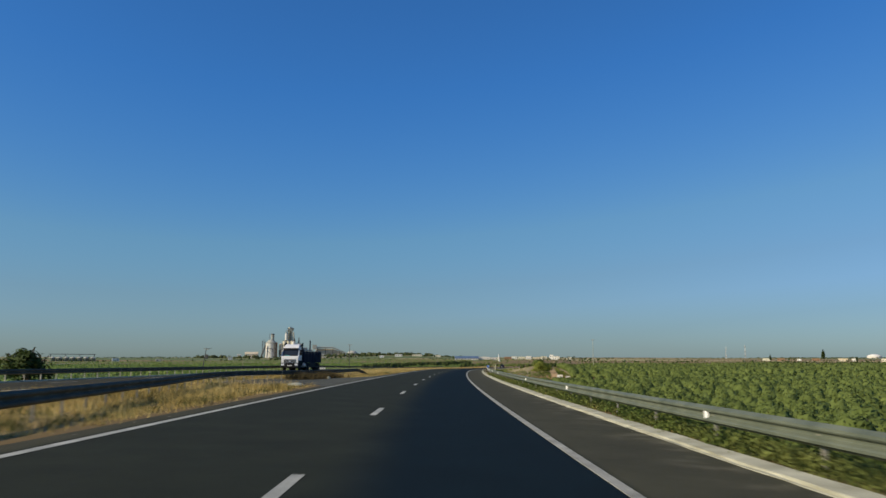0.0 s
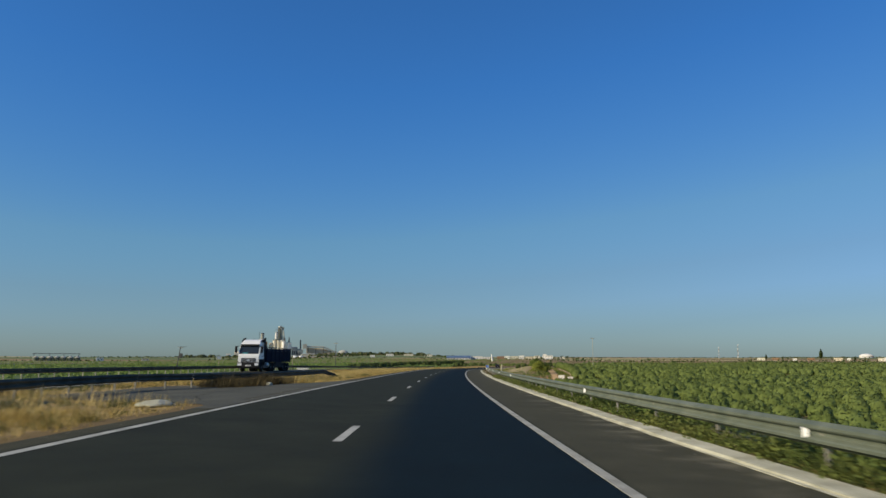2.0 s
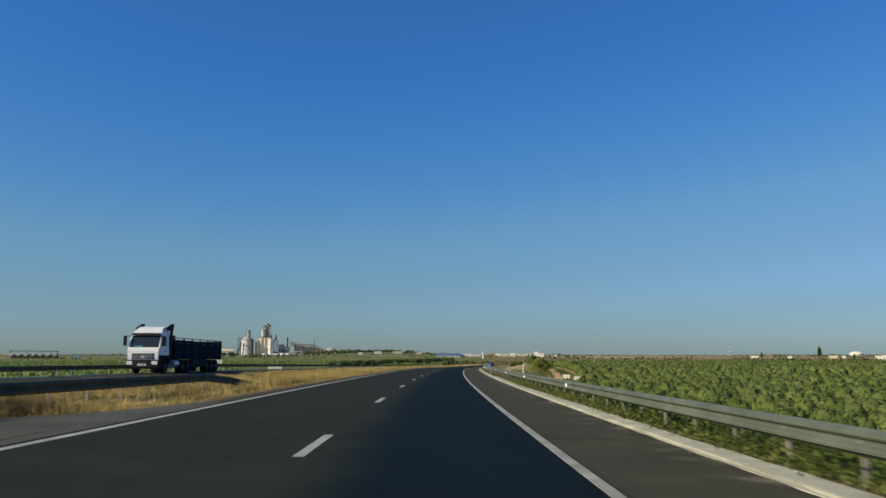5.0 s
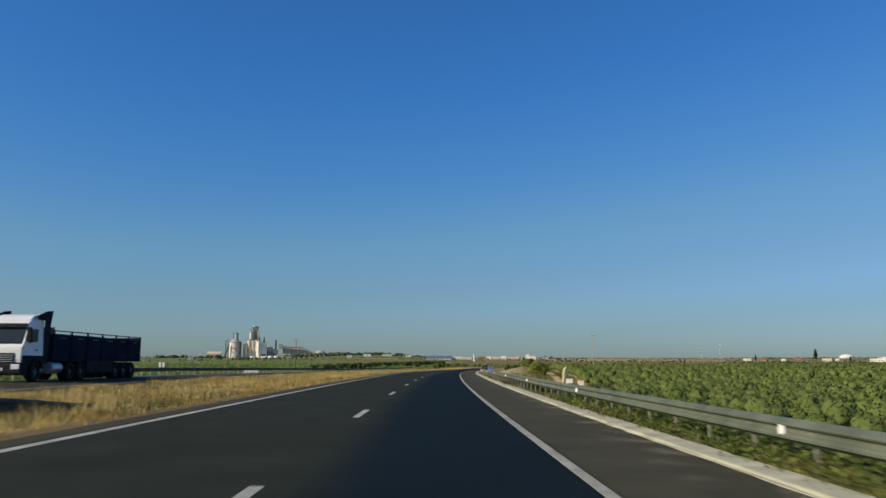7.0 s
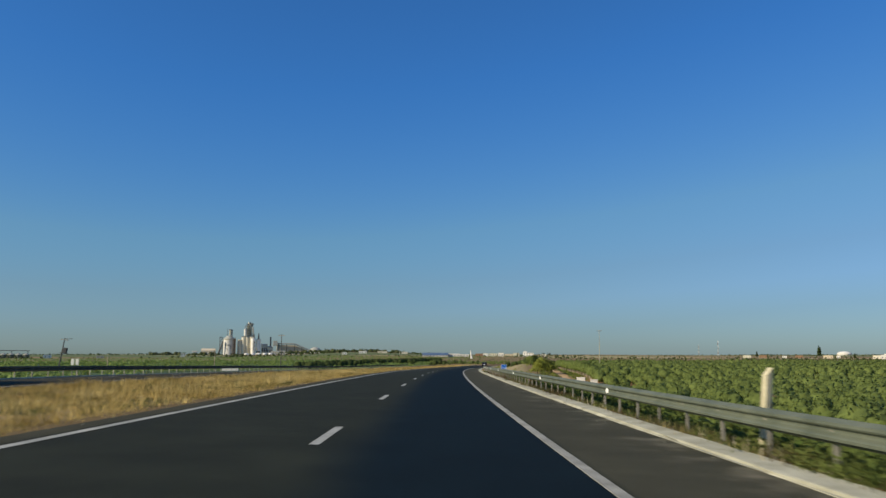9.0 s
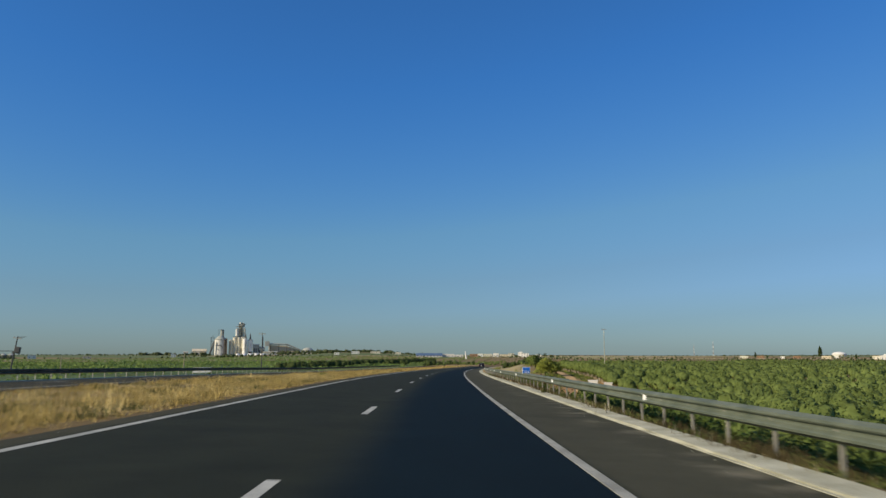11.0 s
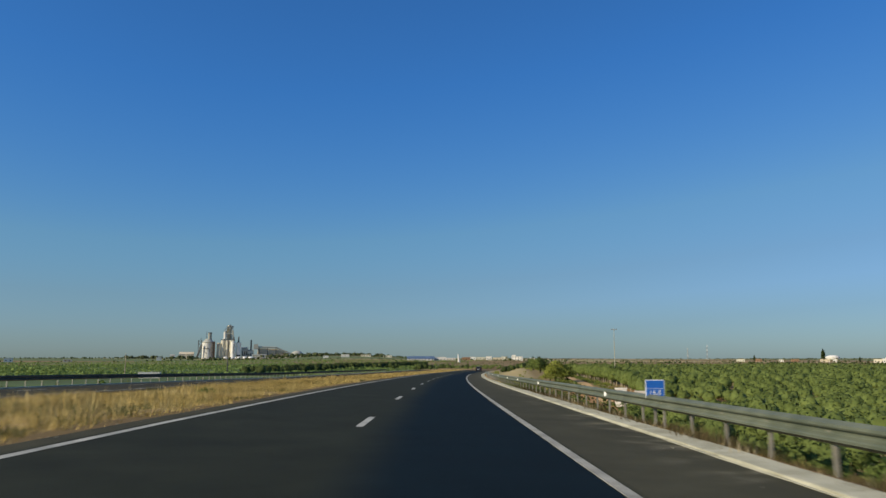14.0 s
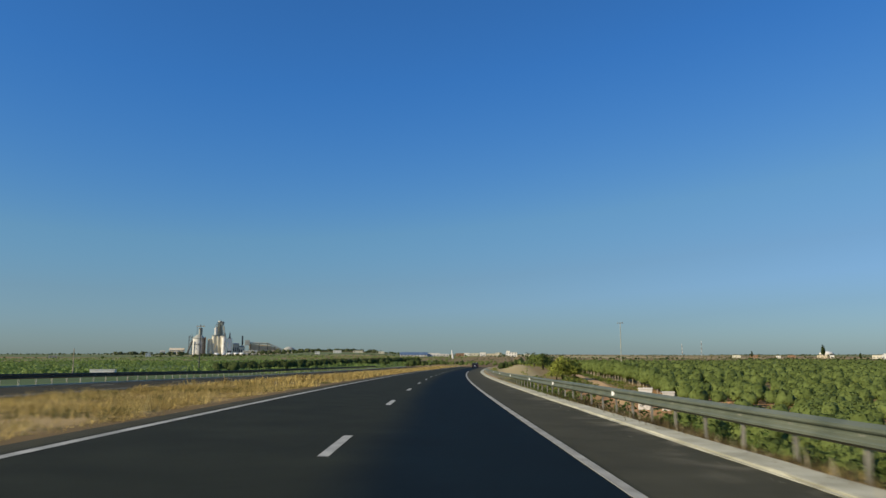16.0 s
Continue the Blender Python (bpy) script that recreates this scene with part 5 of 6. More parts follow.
        part("wheel_arch", prism([(-2.0, 0.7), (-1.9, 1.0), (-1.65, 1.18), (-1.15, 1.18), (-0.9, 1.0), (-0.8, 0.7), (-0.9, 0.7), (-1.0, 0.93), (-1.2, 1.08), (-1.6, 1.08), (-1.8, 0.93), (-1.9, 0.7)],
                                   sx * W - 0.12, sx * W + 0.05), M["black_plastic"], t)
        mir = part("mirror_arm", tube((sx * 1.1, -0.25, 2.78), (sx * 1.42, -0.12, 2.74), 0.03, seg=8), M["black_plastic"], t)
        part("mirror", box(sx * 1.42 - 0.12, sx * 1.42 + 0.12, -0.2, -0.06, 2.05, 2.78), M["black_plastic"], mir, "black mirror housing", bevel=0.03)
    defl = bmesh.new()
    prism([(-0.85, 3.12), (-1.3, 3.40), (-1.9, 3.52), (-2.25, 3.54), (-2.25, 3.3)], -1.0, 1.0, defl)
    part("roof_deflector", defl, M["cab_white"], t, "white roof air deflector", bevel=0.04)
    for sx in (-1, 1):
        # deflector sides lie in shade; that shade is put into a black colour
        part("side_fairing", prism([(-2.15, 0.95), (-2.6, 0.95), (-2.72, 2.95), (-2.95, 3.78), (-2.3, 3.72), (-1.35, 3.42), (-1.5, 3.24), (-2.15, 3.22)], sx * 1.15 - 0.02, sx * 1.15 + 0.02), M["black_plastic"], t, "side fairing with its shade put into black")
    # chassis and trailer
    for sx in (-1, 1):
        part("chassis_beam", box(sx * 0.42 - 0.05, sx * 0.42 + 0.05, -15.9, -0.6, 0.82, 1.05), M["black_plastic"], t)
    part("fuel_tank", tube((-1.0, -2.95, 0.72), (-1.0, -4.1, 0.72), 0.31, seg=18), M["tank_metal"], t, "bare metal fuel tank", smooth=False)
    part("battery_box", box(0.65, 1.2, -4.1, -3.0, 0.45, 1.0), M["grey_plastic"], t)
    part("tool_box", box(0.75, 1.2, -10.1, -8.2, 0.5, 1.0), M["black_plastic"], t)
    part("tool_box", box(-1.2, -0.75, -10.1, -8.2, 0.5, 1.0), M["black_plastic"], t)
    bed = part("trailer_floor", box(-1.22, 1.22, -15.2, -3.0, 1.08, 1.28), M["bed_blue"], t, "dark steel trailer floor")
    for sx in (-1, 1):
        n = 6
        L = 12.2 / n
        for k in range(n):
            y1 = -3.0 - k * L
            part("drop_side", box(sx * 1.22 - 0.025, sx * 1.22 + 0.025, y1 - L + 0.04, y1 - 0.04, 1.26, 2.52), M["bed_blue"], bed, "dark blue steel side panel")
            part("side_post", box(sx * 1.25 - 0.04, sx * 1.25 + 0.04, y1 - 0.05, y1 + 0.05, 1.1, 2.75), M["bed_blue"], bed)
            part("paint_dash", box(sx * 1.262 - 0.004, sx * 1.262 + 0.004, y1 - L * 0.72, y1 - L * 0.36, 2.33, 2.37), M["grey_plastic"], bed, "pale painted dash")
            for z in (1.55, 1.9, 2.25):
                part("panel_rib", box(sx * 1.25 - 0.015, sx * 1.25 + 0.015, y1 - L + 0.12, y1 - 0.12, z - 0.03, z + 0.03), M["bed_blue"], bed)
        part("side_post", box(sx * 1.25 - 0.04, sx * 1.25 + 0.04, -15.23, -15.15, 1.1, 2.75), M["bed_blue"], bed)
        part("top_rail", box(sx * 1.25 - 0.03, sx * 1.25 + 0.03, -15.2, -3.0, 2.69, 2.75), M["grey_plastic"], bed, "worn grey top rail")
    part("headboard", box(-1.24, 1.24, -3.06, -2.98, 1.2, 2.9), M["bed_blue"], bed)
    part("tailboard", box(-1.22, 1.22, -15.25, -15.18, 1.2, 2.7), M["bed_blue"], bed)
    for y in (-1.45, -5.2, -6.55, -11.4, -12.7, -14.0):
        for sx in (-1, 1):
            wheel(t, sx * (1.02 if y > -2 else 0.96), y, 0.51, 0.32 if y > -2 else 0.55)
        part("axle", tube((-0.9, y, 0.51), (0.9, y, 0.51), 0.08, seg=10), M["black_plastic"], t)
    for k in range(3):
        part("mudguard", box(0.68, 1.24, -14.7 + 1.3 * k, -13.4 + 1.3 * k, 1.06, 1.09), M["black_plastic"], t)
    return t


LORRY_S, LORRY_A = 106.8, -21.9
lorry(Matrix.Translation(spot(LORRY_S, LORRY_A) + Vector((0, 0, 0.012))) @ pose(0, 0, 0, 0, 0, 180 - math.degrees(float(line(LORRY_S + 8)[2]))))


def small_car(s, a):
    """Dark hatchback far ahead in the lane."""
    th = math.degrees(float(line(s)[2]))
    t = thing("car", "small dark hatchback far ahead in the lane", "car", m=Matrix.Translation(spot(s, a)) @ pose(0, 0, 0, 0, 0, -th))
    body = part("body", prism([(-2.0, 0.35), (2.0, 0.35), (2.05, 0.7), (1.1, 0.92), (0.5, 1.42), (-1.5, 1.48), (-1.95, 0.98)], -0.84, 0.84), M["bed_blue"], t, "dark paint", bevel=0.06)
    # white panel: the sun's brightness on the roof is put into its colour
    part("roof", box(-0.66, 0.66, -1.42, 0.42, 1.43, 1.50), M["cab_white"], body, "pale roof with sunlight put into its colour", bevel=0.03)
    part("rear_window", prism([(-1.96, 1.0), (-1.99, 1.0), (-1.60, 1.42), (-1.57, 1.42)], -0.68, 0.68), M["window"], body)
    for sx in (-1, 1):
        part("tail_lamp", box(sx * 0.68 - 0.1, sx * 0.68 + 0.1, -2.04, -1.96, 0.78, 0.96), M["red_lamp"], body, "red tail lamp")
        for y in (-1.25, 1.3):
            wheel(t, sx * 0.76, y, 0.31, 0.2)
    part("number_plate", box(-0.26, 0.26, -2.03, -2.0, 0.62, 0.73), M["sign_white"], body, "pale plate")


M["red_lamp"] = material("red_lamp", (0.12, 0.012, 0.010), (0.17, 0.02, 0.015), 5, 0.3, bump=0)
small_car(385, 1.0)


# ---- cement works on the plain ----
WORKS = pose(-379.7, 2114.6, 8.6, 0, 0, 11.1) @ Matrix.Diagonal((1, 1, 0.93, 1))


def works_thing(name, label, category, x, y=0.0):
    return thing(name, label, category, "cement works", m=WORKS @ Matrix.Translation((x, y, 0)))


def silo(name, label, x, y, r, h, mat, cone=2.0, hoops=3, foot=-3.0):
    """Round silo with stiffening hoops, a conical roof and a guard rail round its edge."""
    t = works_thing(name, label, "silo", x, y)
    shell = part("shell", tube((0, 0, foot), (0, 0, h), r, seg=32), M[mat], t, smooth=False)
    for k in range(1, hoops + 1):
        z = foot + (h - foot) * k / (hoops + 0.6)
        part("hoop", tube((0, 0, z), (0, 0, z + 0.5), r + 0.2, seg=32), M[mat], shell)
    part("roof", tube((0, 0, h), (0, 0, h + cone), r * 1.03, r * 0.4, 32), M["grey_plant"], t, "grey roof")
    return t


def painted_stroke(parent, r, points, width=0.9):
    """A dark brush-like mark following the curve of a silo."""
    bm = bmesh.new()
    for (x0, z0), (x1, z1) in zip(points[:-1], points[1:]):
        a = (x0, -math.sqrt(r * r - x0 * x0) - 0.1, z0)
        b = (x1, -math.sqrt(r * r - x1 * x1) - 0.1, z1)
        tube(a, b, width, width * 0.8, 6, bm)
    part("painted_mark", bm, M["dark_plant"], parent, "dark painted mark")


# the large white silo with its drum, lattice and stair
big = silo("storage_silo", "large white cement silo with a grey conical head", -46, 0, 14.0, 48, "white_wall", 9, 1)
part("drum", tube((3, 0, 54), (3, 0, 72), 4.6, 4.4, 20), M["grey_plant"], big, "grey head drum")
part("drum_cap", tube((3, 0, 72), (3, 0, 74), 5.2, 4.0, 20), M["dark_plant"], big)
part("mast", tube((-5, -2, 52), (-5, -2, 76), 0.5, 0.4, 8), M["dark_plant"], big)
part("edge_platform", tube((0, 0, 47.2), (0, 0, 48.2), 15.0, seg=32), M["grey_plant"], big)
painted_stroke(big, 14.0, ((-11, 32), (-7, 33), (-4, 31), (-1, 33), (3, 30), (5, 26), (3, 22)), 0.9)
painted_stroke(big, 14.0, ((-9, 24), (-5, 22), (-3, 18)), 0.7)
stair = works_thing("stair_tower", "brown steel stair tower against the white silo", "tower", -33.5, -11)
for sx in (-3, 3):
    for sy in (-4, 4):
        part("column", box(sx - 0.5, sx + 0.5, sy - 0.5, sy + 0.5, -3, 50), M["red_roof"], stair)
for k in range(8):
    part("landing", box(-3.5, 3.5, -4.5, 4.5, 3 + 6 * k, 3.6 + 6 * k), M["dark_plant"], stair)
    part("flight", tube((-2.5, -4.2, 3.3 + 6 * k), (2.5, -4.2, 9.3 + 6 * k), 0.5, seg=6), M["dark_plant"], stair)
part("rear_panel", box(-3, 3, 3.4, 3.9, -3, 49), M["red_roof"], stair)
frame_t = works_thing("steel_frame_tower", "dark steel lattice beside the white silo", "tower", -65.5, 6)
for sx in (-3.5, 3.5):
    for sy in (-4, 4):
        part("column", box(sx - 0.5, sx + 0.5, sy - 0.5, sy + 0.5, -3, 54), M["dark_plant"], frame_t)
for k in range(6):
    z = 9 * k + 6
    part("platform", box(-4.4, 4.4, -5, 5, z - 0.4, z + 0.4), M["dark_plant"], frame_t)
    part("brace", tube((-3.5, -4.3, z), (3.5, -4.3, z + 8), 0.4, seg=6), M["dark_plant"], frame_t)
chute = works_thing("inclined_chute", "dark inclined chute leaning on the white silo", "conveyor", -62.5, -12)
part("casing", tube((-12, 0, -2), (2, 0, 42), 2.0, seg=8), M["dark_plant"], chute)
part("prop", box(-6.5, -5.5, -0.5, 0.5, -3, 17), M["dark_plant"], chute)

# the fluted block of cream silos
for k, (x, h) in enumerate(((-20.5, 46), (-11, 53), (-1.5, 53), (7.5, 54))):
    silo("clinker_silo", "tall cream concrete silo in a tight row", x, 0, 5.3, h, "cream_wall", 1.5, 2)
gal = works_thing("silo_gallery", "cream concrete gallery joining the silo heads", "building", -3, 4)
part("wall", box(-13, 15, -3, 6, -3, 55.5), M["cream_wall"], gal)
part("roof", box(-13.5, 15.5, -3.5, 6.5, 55.5, 56.3), M["grey_plant"], gal)
for k in range(5):
    part("window", box(-11 + 5.2 * k, -8.5 + 5.2 * k, -3.1, -2.8, 52, 54.5), M["window"], gal)

# preheater tower with open floors, ducts and a broad head
pre = works_thing("preheater_tower", "tall grey preheater tower with open floors", "tower", 1, 8)
part("core", box(-5, 6.5, -3, 5, -3, 86), M["cream_wall"], pre)
for k in range(5):
    z = 57 + 6.6 * k
    w = 11.8 - 0.7 * k
    part("floor_stage", box(-w, w - 1, -8, 8, z, z + 0.8), M["grey_plant"], pre)
    part("handrail", box(-w, w - 1, -8.1, -7.9, z + 1.6, z + 1.9), M["dark_plant"], pre)
    part("cyclone", tube((w * 0.42, -5, z + 1), (w * 0.42, -5, z + 6), 1.2, 2.7, 14), M["grey_plant"], pre)
for sx in (-9.5, 8.5):
    for sy in (-7, 7):
        part("column", box(sx - 0.7, sx + 0.7, sy - 0.7, sy + 0.7, -3, 84), M["grey_plant"], pre)
part("cyclone", tube((-8.2, -9, 57), (-8.2, -9, 74), 3.6, 3.8, 18), M["white_wall"], pre, "white cyclone drum")
part("cyclone_cap", tube((-8.2, -9, 74), (-8.2, -9, 78), 3.8, 1.4, 18), M["grey_plant"], pre)
part("head", box(-5, 10.5, -5, 5, 84.5, 89.5), M["grey_plant"], pre, "broad grey head")
part("head_deck", box(-6.5, 12, -6, 6, 89.5, 90.3), M["dark_plant"], pre)
part("head_drum", tube((0, 0, 90), (0, 0, 94), 3.4, 3.0, 16), M["cream_wall"], pre)
part("head_drum", tube((6.5, 0, 90), (6.5, 0, 93), 2.6, 2.2, 16), M["grey_plant"], pre)
part("vent", tube((3.4, 0, 90), (3.4, 0, 96), 0.6, seg=8), M["dark_plant"], pre)
part("down_duct", tube((10, -8, 80), (13, -8, 50), 1.4, seg=10), M["grey_plant"], pre)

# white silos before it, on a dark base
w1 = silo("cement_silo", "slim white cement silo with a dark painted mark", 12.5, -14, 5.6, 50, "white_wall", 3, 2)
painted_stroke(w1, 5.6, ((1, 43), (3, 39), (0, 34), (2.5, 29), (0, 24), (1.5, 19)), 0.7)
part("filter_head", tube((1, 0, 52), (1, 0, 61), 2.4, 1.6, 12), M["dark_plant"], w1)
w2 = silo("cement_silo", "short white cement silo on a dark steel base", 25.3, -10, 6.2, 46, "white_wall", 3, 2, 16)
part("filter_head", tube((0, 0, 48), (0, 0, 64), 2.3, 0.9, 12), M["dark_plant"], w2, "dark pointed filter head")
for sx in (-4, 4):
    for sy in (-4, 4):
        part("leg", box(sx - 0.7, sx + 0.7, sy - 0.7, sy + 0.7, -3, 16.5), M["dark_plant"], w2)
part("hopper", tube((0, 0, 8), (0, 0, 16), 1.5, 6.0, 20), M["dark_plant"], w2)


def works_block(x0, x1, h, mat, label, name="plant_building", y=0.0, roof="grey_plant", depth=14, rise=3.0, windows=0):
    w = (x1 - x0) / 2
    t = works_thing(name, label, "building", (x0 + x1) / 2, y)
    wall = part("wall", box(-w, w, -depth / 2, depth / 2, -4, h), M[mat], t)
    part("roof", prism([(-depth / 2 - 0.6, h), (depth / 2 + 0.6, h), (0, h + rise)], -w - 0.8, w + 0.8), M[roof], t)
    for k in range(windows):
        x = -w + (k + 0.5) * 2 * w / windows
        part("window", box(x - 1.2, x + 1.2, -depth / 2 - 0.15, -depth / 2 + 0.1, h * 0.45, h * 0.75), M["window"], wall)
    return t


works_block(33, 48, 33, "grey_plant", "tall grey plant house beside the white silos", windows=3)
works_block(47, 62, 27, "cream_wall", "pale plant house with a low roof", y=6, windows=3)
works_block(58, 92, 15, "cream_wall", "low cream mill house before the raw-material hall", y=-24, windows=5, rise=2)
works_block(24, 58, 9, "cream_wall", "low cream store at the foot of the silos", y=-34, windows=6, rise=2)
works_block(-113, -80, 17, "cream_wall", "long cream plant hall beside the lattice", y=30, roof="beige_roof", depth=40, rise=6, windows=6)
works_block(-132, -122, 13, "white_wall", "small white gatehouse of the works", y=-10, windows=2)
works_block(192, 262, 15, "beige_roof", "long low beige storage shed", roof="beige_roof", y=40, depth=30, rise=5)
works_block(255, 285, 10, "white_wall", "white workshop among trees", y=-10, windows=5)
works_block(330, 372, 9, "cream_wall", "long pale depot beyond the works", y=0, windows=8)
shed = works_block(152, 177, 6.5, "white_wall", "white flat-roofed shed before the works", y=-66, windows=4, rise=0.6)
low_row = works_block(62, 151, 3.6, "white_wall", "long low white boundary building", name="boundary_building", y=-62, depth=5, rise=0.5, windows=0)
for ob in (shed, low_row):
    ob.matrix_world = Matrix.Translation((0, 0, 5.6)) @ ob.matrix_world
ch = plain("plant_chimney", tube((0, 0, -3), (0, 0, 56), 2.1, 1.7, 14), M["dark_plant"], "slim dark chimney of the cement works", "chimney", group="cement works")
ch.matrix_world = WORKS @ Matrix.Translation((56, 12, 0))
# raw-material hall under its conveyor gallery
hall_r = works_thing("raw_material_hall", "long beige raw-material hall with a sloping end", "building", 0, 22)
bm = bmesh.new()
outline = ((73, -4), (150, -4), (150, 19), (116, 33), (73, 34))
fa, fb = [bm.verts.new((x, -18, z)) for x, z in outline], [bm.verts.new((x, 18, z)) for x, z in outline]
bm.faces.new(fa)
bm.faces.new(fb[::-1])
for i in range(5):
    j = (i + 1) % 5
    bm.faces.new((fa[i], fa[j], fb[j], fb[i]))
part("wall", bm, M["beige_roof"], hall_r)
for k in range(9):
    part("wall_rib", box(77 + 8 * k, 77.8 + 8 * k, -18.4, -18, -3, 31 if k < 5 else 31 - 3.3 * (k - 4)), M["beige_roof"], hall_r)
conv = works_thing("conveyor", "long grey conveyor gallery on dark trestles", "conveyor", 0, 0)
for p0, p1 in (((62, 0, 37), (116, 0, 36.5)), ((116, 0, 36.5), (153, 0, 20))):
    part("gallery", tube(p0, p1, 1.7, seg=8), M["grey_plant"], conv)
for x, z in ((76, 36), (96, 36), (116, 35), (134, 27)):
    part("trestle", box(x - 0.7, x + 0.7, -0.8, 0.8, -3, z), M["dark_plant"], conv)
part("drive_house", box(62, 72.5, -6, 6, 31, 44), M["grey_plant"], conv)
dome = bmesh.new()
bmesh.ops.create_uvsphere(dome, u_segments=28, v_segments=14, radius=16)
for v in dome.verts:
    v.co.z = v.co.z * 0.85 + 15 if v.co.z > 0 else v.co.z * 1.3 + 15
    if v.co.z < 15:
        k = 15.9 / max(0.1, math.hypot(v.co.x, v.co.y))
        v.co.x, v.co.y = v.co.x * k, v.co.y * k
plain("storage_dome", dome, M["grey_plant"], "grey storage dome at the cement works", "dome", group="cement works", smooth=True).matrix_world = WORKS @ Matrix.Translation((171.5, 35, 0))
for k in range(5):
    bm = bmesh.new()
    bmesh.ops.create_uvsphere(bm, u_segments=16, v_segments=10, radius=1)
    for v in bm.verts:
        v.co = Vector((v.co.x * 7.6, v.co.y * 10, max(v.co.z, -0.1) * 5.4))
    plain("white_tent", bm, M["white_wall"], "white rounded tent in a row before the cement works", "tent", group="tents", smooth=True).matrix_world = WORKS @ Matrix.Translation((-4 + 14.4 * k, -70, 5.0 + 0.22 * k))

rw = np.random.default_rng(77)
for count, x0, x1, y0, size, label in ((90, 80, 380, -34, (3.4, 6.4), "dark trees before the cement works"), (56, -230, -74, -30, (2.6, 5.0), "dark trees beside the white silo"), (14, -34, 60, -26, (1.6, 3.0), "dark trees at the foot of the silos")):
    P = []
    for _ in range(count):
        q = WORKS @ Vector((rw.uniform(x0, x1), y0 + rw.uniform(-16, 16), 0))
        P.append((q.x, q.y, float(height(*from_world(q.x, q.y))) - 2.5))
    quads_object("works_trees", scatter(mid_t, np.array(P), rw.uniform(*size, count), count), M["works_leaf"], label, "trees")


# ---- villages on the plain ----
def house(x, y, turn, w, d, h, mat, label, storeys=1, upper=None, roof=None, name="house"):
    t = thing(name, label, "building", "distant houses", m=on_ground(x, y, turn))
    wall = part("wall", box(-w / 2, w / 2, -d / 2, d / 2, -2, h), M[mat], t)
    if roof:
        part("roof", prism([(-d / 2 - 0.4, h), (d / 2 + 0.4, h), (0, h + 0.22 * d)], -w / 2 - 0.5, w / 2 + 0.5), M[roof], t)
    else:
        part("parapet", box(-w / 2 - 0.15, w / 2 + 0.15, -d / 2 - 0.15, d / 2 + 0.15, h, h + 0.5), M[mat], t)
    if upper:
        part("upper_room", box(*upper, -d / 2 + 1, d / 2 - 1, h, h + 2.8), M[mat], t)
    n = max(2, int(w / 4))
    for st in range(storeys):
        for k in range(n):
            xx = -w / 2 + (k + 0.5) * w / n
            part("window", box(xx - 0.6, xx + 0.6, -d / 2 - 0.05, -d / 2 + 0.1, 1.0 + 3.2 * st, 2.3 + 3.2 * st), M["window"], wall)
    return t


def place(bearing, dist):
    """A place by compass bearing and distance from a point on the road."""
    b = radians(bearing)
    return 1.7 + dist * math.sin(b), 81.8 + dist * math.cos(b)


def far_house(bearing, dist, *rest, **more):
    x, y = place(bearing, dist)
    return house(x, y, -bearing, *rest, **more)


far_house(9.24, 1300, 17, 12, 5.6, "white_wall", "white two-storey block with a roof room", storeys=2, upper=(-8, -2))
for b, d, h, sp in ((10.3, 1200, 9, 4.5), (10.7, 1210, 11, 5), (11.2, 1190, 8, 4.5), (8.5, 1180, 8, 4)):
    tree(*place(b, d), h, sp, M["dark_leaf"], "dark round tree beside distant houses", int(b * 10), n=160)
far_house(2.6, 1050, 33, 15, 2.3, "white_wall", "long white shed under a blue roof", storeys=1, roof="blue_roof", name="warehouse")
far_house(3.75, 1060, 22, 14, 4, "white_wall", "white shed with a pale roof", storeys=1, name="warehouse")
far_house(4.45, 1080, 20, 4, 3, "white_wall", "low white wall building", storeys=1)
VILLAGE_A = ((5.75, 1250, 16, 6, "red_roof"), (6.2, 1300, 12, 7, "white_wall"), (6.75, 1350, 18, 6, "cream_wall"), (7.3, 1280, 12, 8, "white_wall"), (7.9, 1400, 20, 7, "beige_roof"),
                        (8.4, 1450, 14, 9, "cream_wall"), (-2.6, 1400, 18, 6, "white_wall"), (-1.2, 1500, 24, 5, "cream_wall"), (0.3, 1500, 20, 5, "cream_wall"), (-3.9, 1300, 10, 5, "white_wall"))
VILLAGE_B = ((26.3, 1350, 6, 3, "white_wall"), (27.2, 1500, 12, 4, "red_roof"), (28.9, 1450, 14, 4, "beige_roof"), (29.5, 1500, 6, 4, "white_wall"), (31.7, 1250, 12, 4, "cream_wall"), (32.05, 1200, 8, 5, "white_wall"),
                        (32.6, 1250, 24, 6, "white_wall"), (25.0, 1500, 12, 4, "red_roof"), (-23.2, 1100, 12, 6, "white_wall"), (-20.1, 1250, 14, 5, "cream_wall"),
                        (-14.9, 1700, 12, 10, "white_wall"), (10.3, 1350, 12, 5, "cream_wall"), (34.0, 1300, 22, 6, "red_roof"), (24.0, 1600, 14, 4, "cream_wall"))
for b, d, w, h, mat in VILLAGE_A + VILLAGE_B:
    h = h * (0.62 if d > 1000 and b < 20 else 1.0)
    far_house(b, d, w * (0.75 if b < 20 else 1.0), 9, h, mat, {"white_wall": "white plastered house on the distant plain", "cream_wall": "cream plastered house on the distant plain", "red_roof": "reddish brick house on the distant plain",
                                    "beige_roof": "beige flat-roofed house on the distant plain"}[mat], storeys=2 if h > 5 else 1)
bm = bmesh.new()
bmesh.ops.create_uvsphere(bm, u_segments=24, v_segments=12, radius=1)
for v in bm.verts:
    v.co = Vector((v.co.x * 27, v.co.y * 27, max(v.co.z, 0.0) * 12 + 4))
x, y = place(29.9, 3500)
hall = thing("domed_hall", "white domed hall beyond the orchard", "building", m=on_ground(x, y, -30))
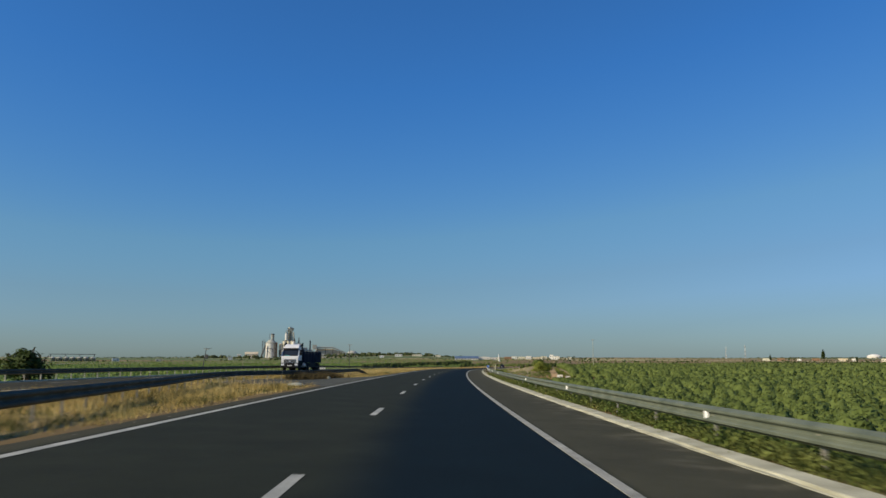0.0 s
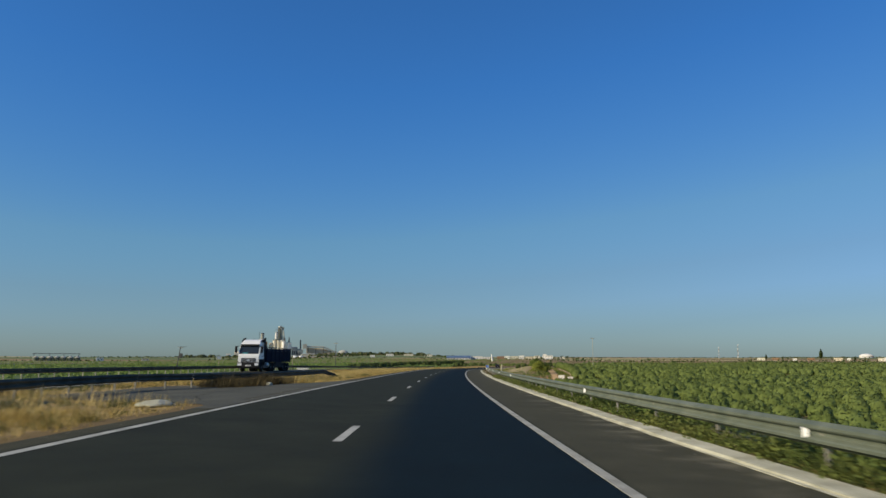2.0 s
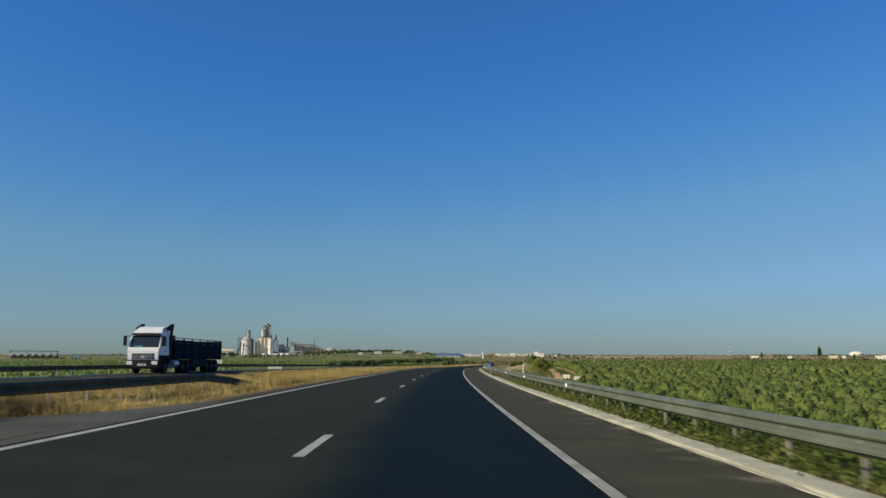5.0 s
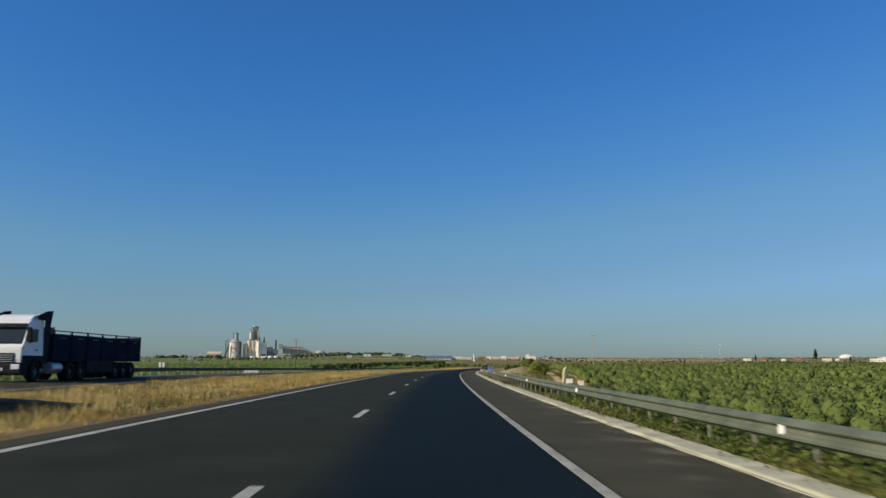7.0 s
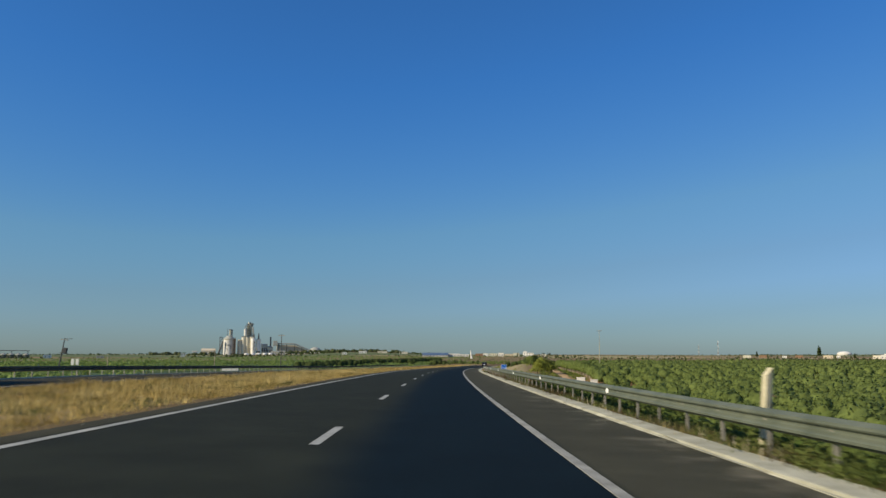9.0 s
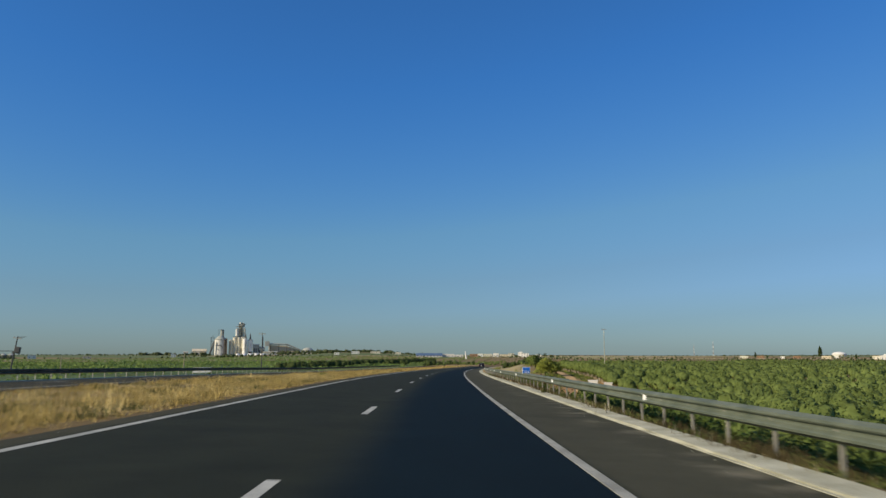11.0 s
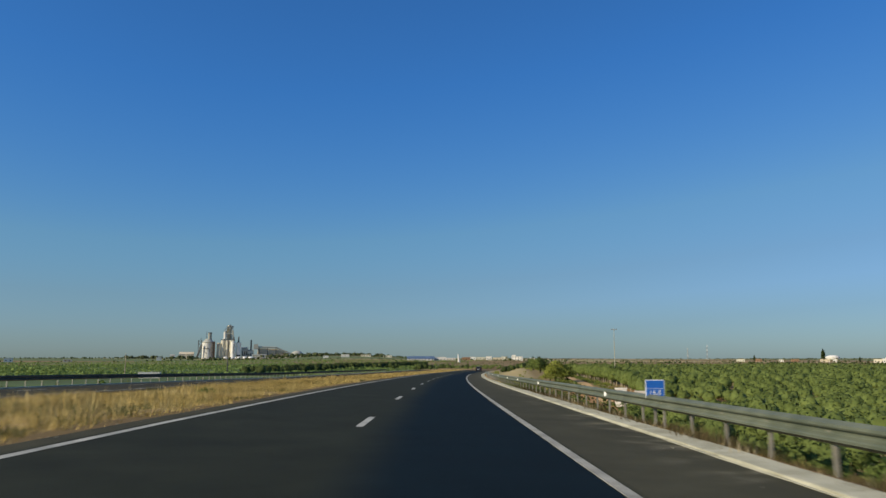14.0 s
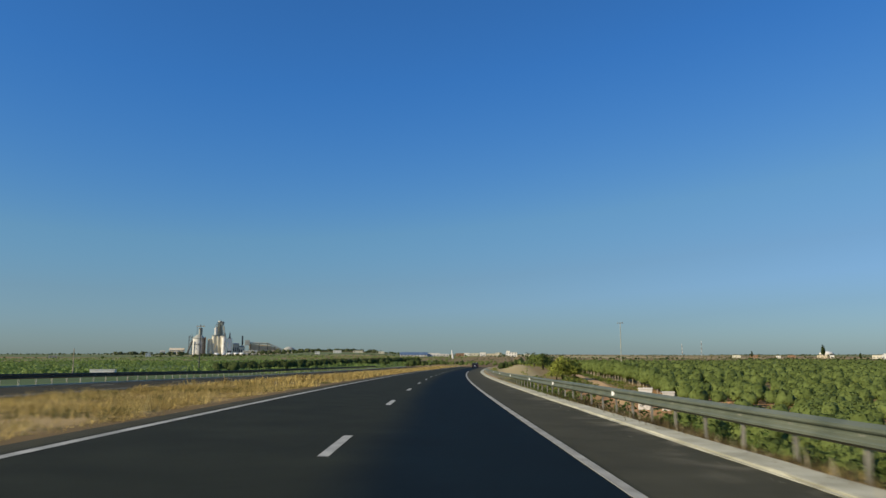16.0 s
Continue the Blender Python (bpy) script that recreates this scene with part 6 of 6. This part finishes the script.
part("roof", bm, M["white_wall"], hall, smooth=True)
part("wall", tube((0, 0, -2), (0, 0, 4.6), 26, seg=24), M["white_wall"], hall)
for b, d, h in ((28.35, 980, 19), (24.6, 1200, 13), (33.3, 900, 12), (33.0, 1000, 12), (30.4, 1000, 10)):
    cypress(*place(b, d), h, int(b * 10))
sx_, sy_ = place(5.2, 850)
sail = plain("white_monument", tube((0, 0, -1), (-1.2, 0, 8.5), 1.3, 0.3, 10), M["white_wall"], "slim leaning white tower in the far village", "monument")
sail.matrix_world = on_ground(sx_, sy_)


def radio_mast(bearing, dist, h):
    x, y = place(bearing, dist)
    t = thing("radio_mast", "red and white lattice radio mast on the skyline", "mast", "radio masts", m=on_ground(x, y))
    n = 7
    for k in range(n):
        z0, z1 = h * k / n, h * (k + 1) / n
        bm = bmesh.new()
        for ax, ay in ((-1, -1), (1, -1), (0, 1.2)):
            w = 1.3
            tube((ax * w, ay * w, z0), (ax * w, ay * w, z1), 0.2, seg=5, bm=bm)
        for ax, ay, bx, by in ((-1, -1, 1, -1), (1, -1, 0, 1.2), (0, 1.2, -1, -1)):
            tube((ax * 1.3, ay * 1.3, z0), (bx * 1.3, by * 1.3, z1), 0.13, seg=5, bm=bm)
        part("lattice_section", bm, M["white_wall"] if k % 2 == 0 else M["red_roof"], t)


radio_mast(20.95, 2700, 38)
radio_mast(22.2, 2700, 48)
clumps("roadside_trees", "dark trees between the sheds and houses", 420, 860, 1300, -9, 13, 0.9, M["dark_leaf"], 63, 34)
clumps("roadside_trees", "green trees between the fields and houses", 260, 640, 980, 3, 14, 0.65, M["works_leaf"], 68, 24)
clumps("skyline_trees", "dark wood along the far skyline", 620, 2700, 4000, 10, 38, 2.4, M["works_leaf"], 64, 26)
clumps("skyline_trees", "dark wood along the far skyline", 520, 1400, 2200, -13, 8, 2.3, M["dark_leaf"], 66, 22)
clumps("skyline_trees", "dark wood along the far skyline", 160, 1900, 2400, -22, -13, 1.7, M["dark_leaf"], 65, 9)
clumps("village_trees", "dark scattered trees round the far village", 220, 950, 1250, 22, 36, 0.75, M["dark_leaf"], 61, 16)
clumps("village_trees", "dark bushes and low trees before the far village", 360, 880, 1300, 18, 37, 0.8, M["works_leaf"], 67, 26)
clumps("village_scrub", "olive scrub and orchards before the far village", 320, 800, 1150, 14, 36, 0.6, M["olive_leaf"], 62, 18)
for k in range(7):
    x, y = place(-26.95 + 0.42 * k, 1300)
    st = thing("farm_silo", "short pale metal farm silo in a row", "silo", "farm silos", m=on_ground(x, y))
    part("shell", tube((0, 0, -3), (0, 0, 5.0), 4.5, seg=20), M["steel"], st)
    part("roof", tube((0, 0, 5.0), (0, 0, 7.4), 4.6, 0.9, 20), M["grey_plant"], st)
walk_x, walk_y = place(-25.7, 1300)
br = thing("silo_gantry", "dark gantry running over the farm silos", "gantry", m=on_ground(walk_x, walk_y, 25))
part("beam", box(-33, 33, -0.5, 0.5, 10.4, 11.2), M["dark_plant"], br)
for xx in (-31, -10, 10, 31):
    part("leg", box(xx - 0.4, xx + 0.4, -0.5, 0.5, -2, 10.4), M["dark_plant"], br)
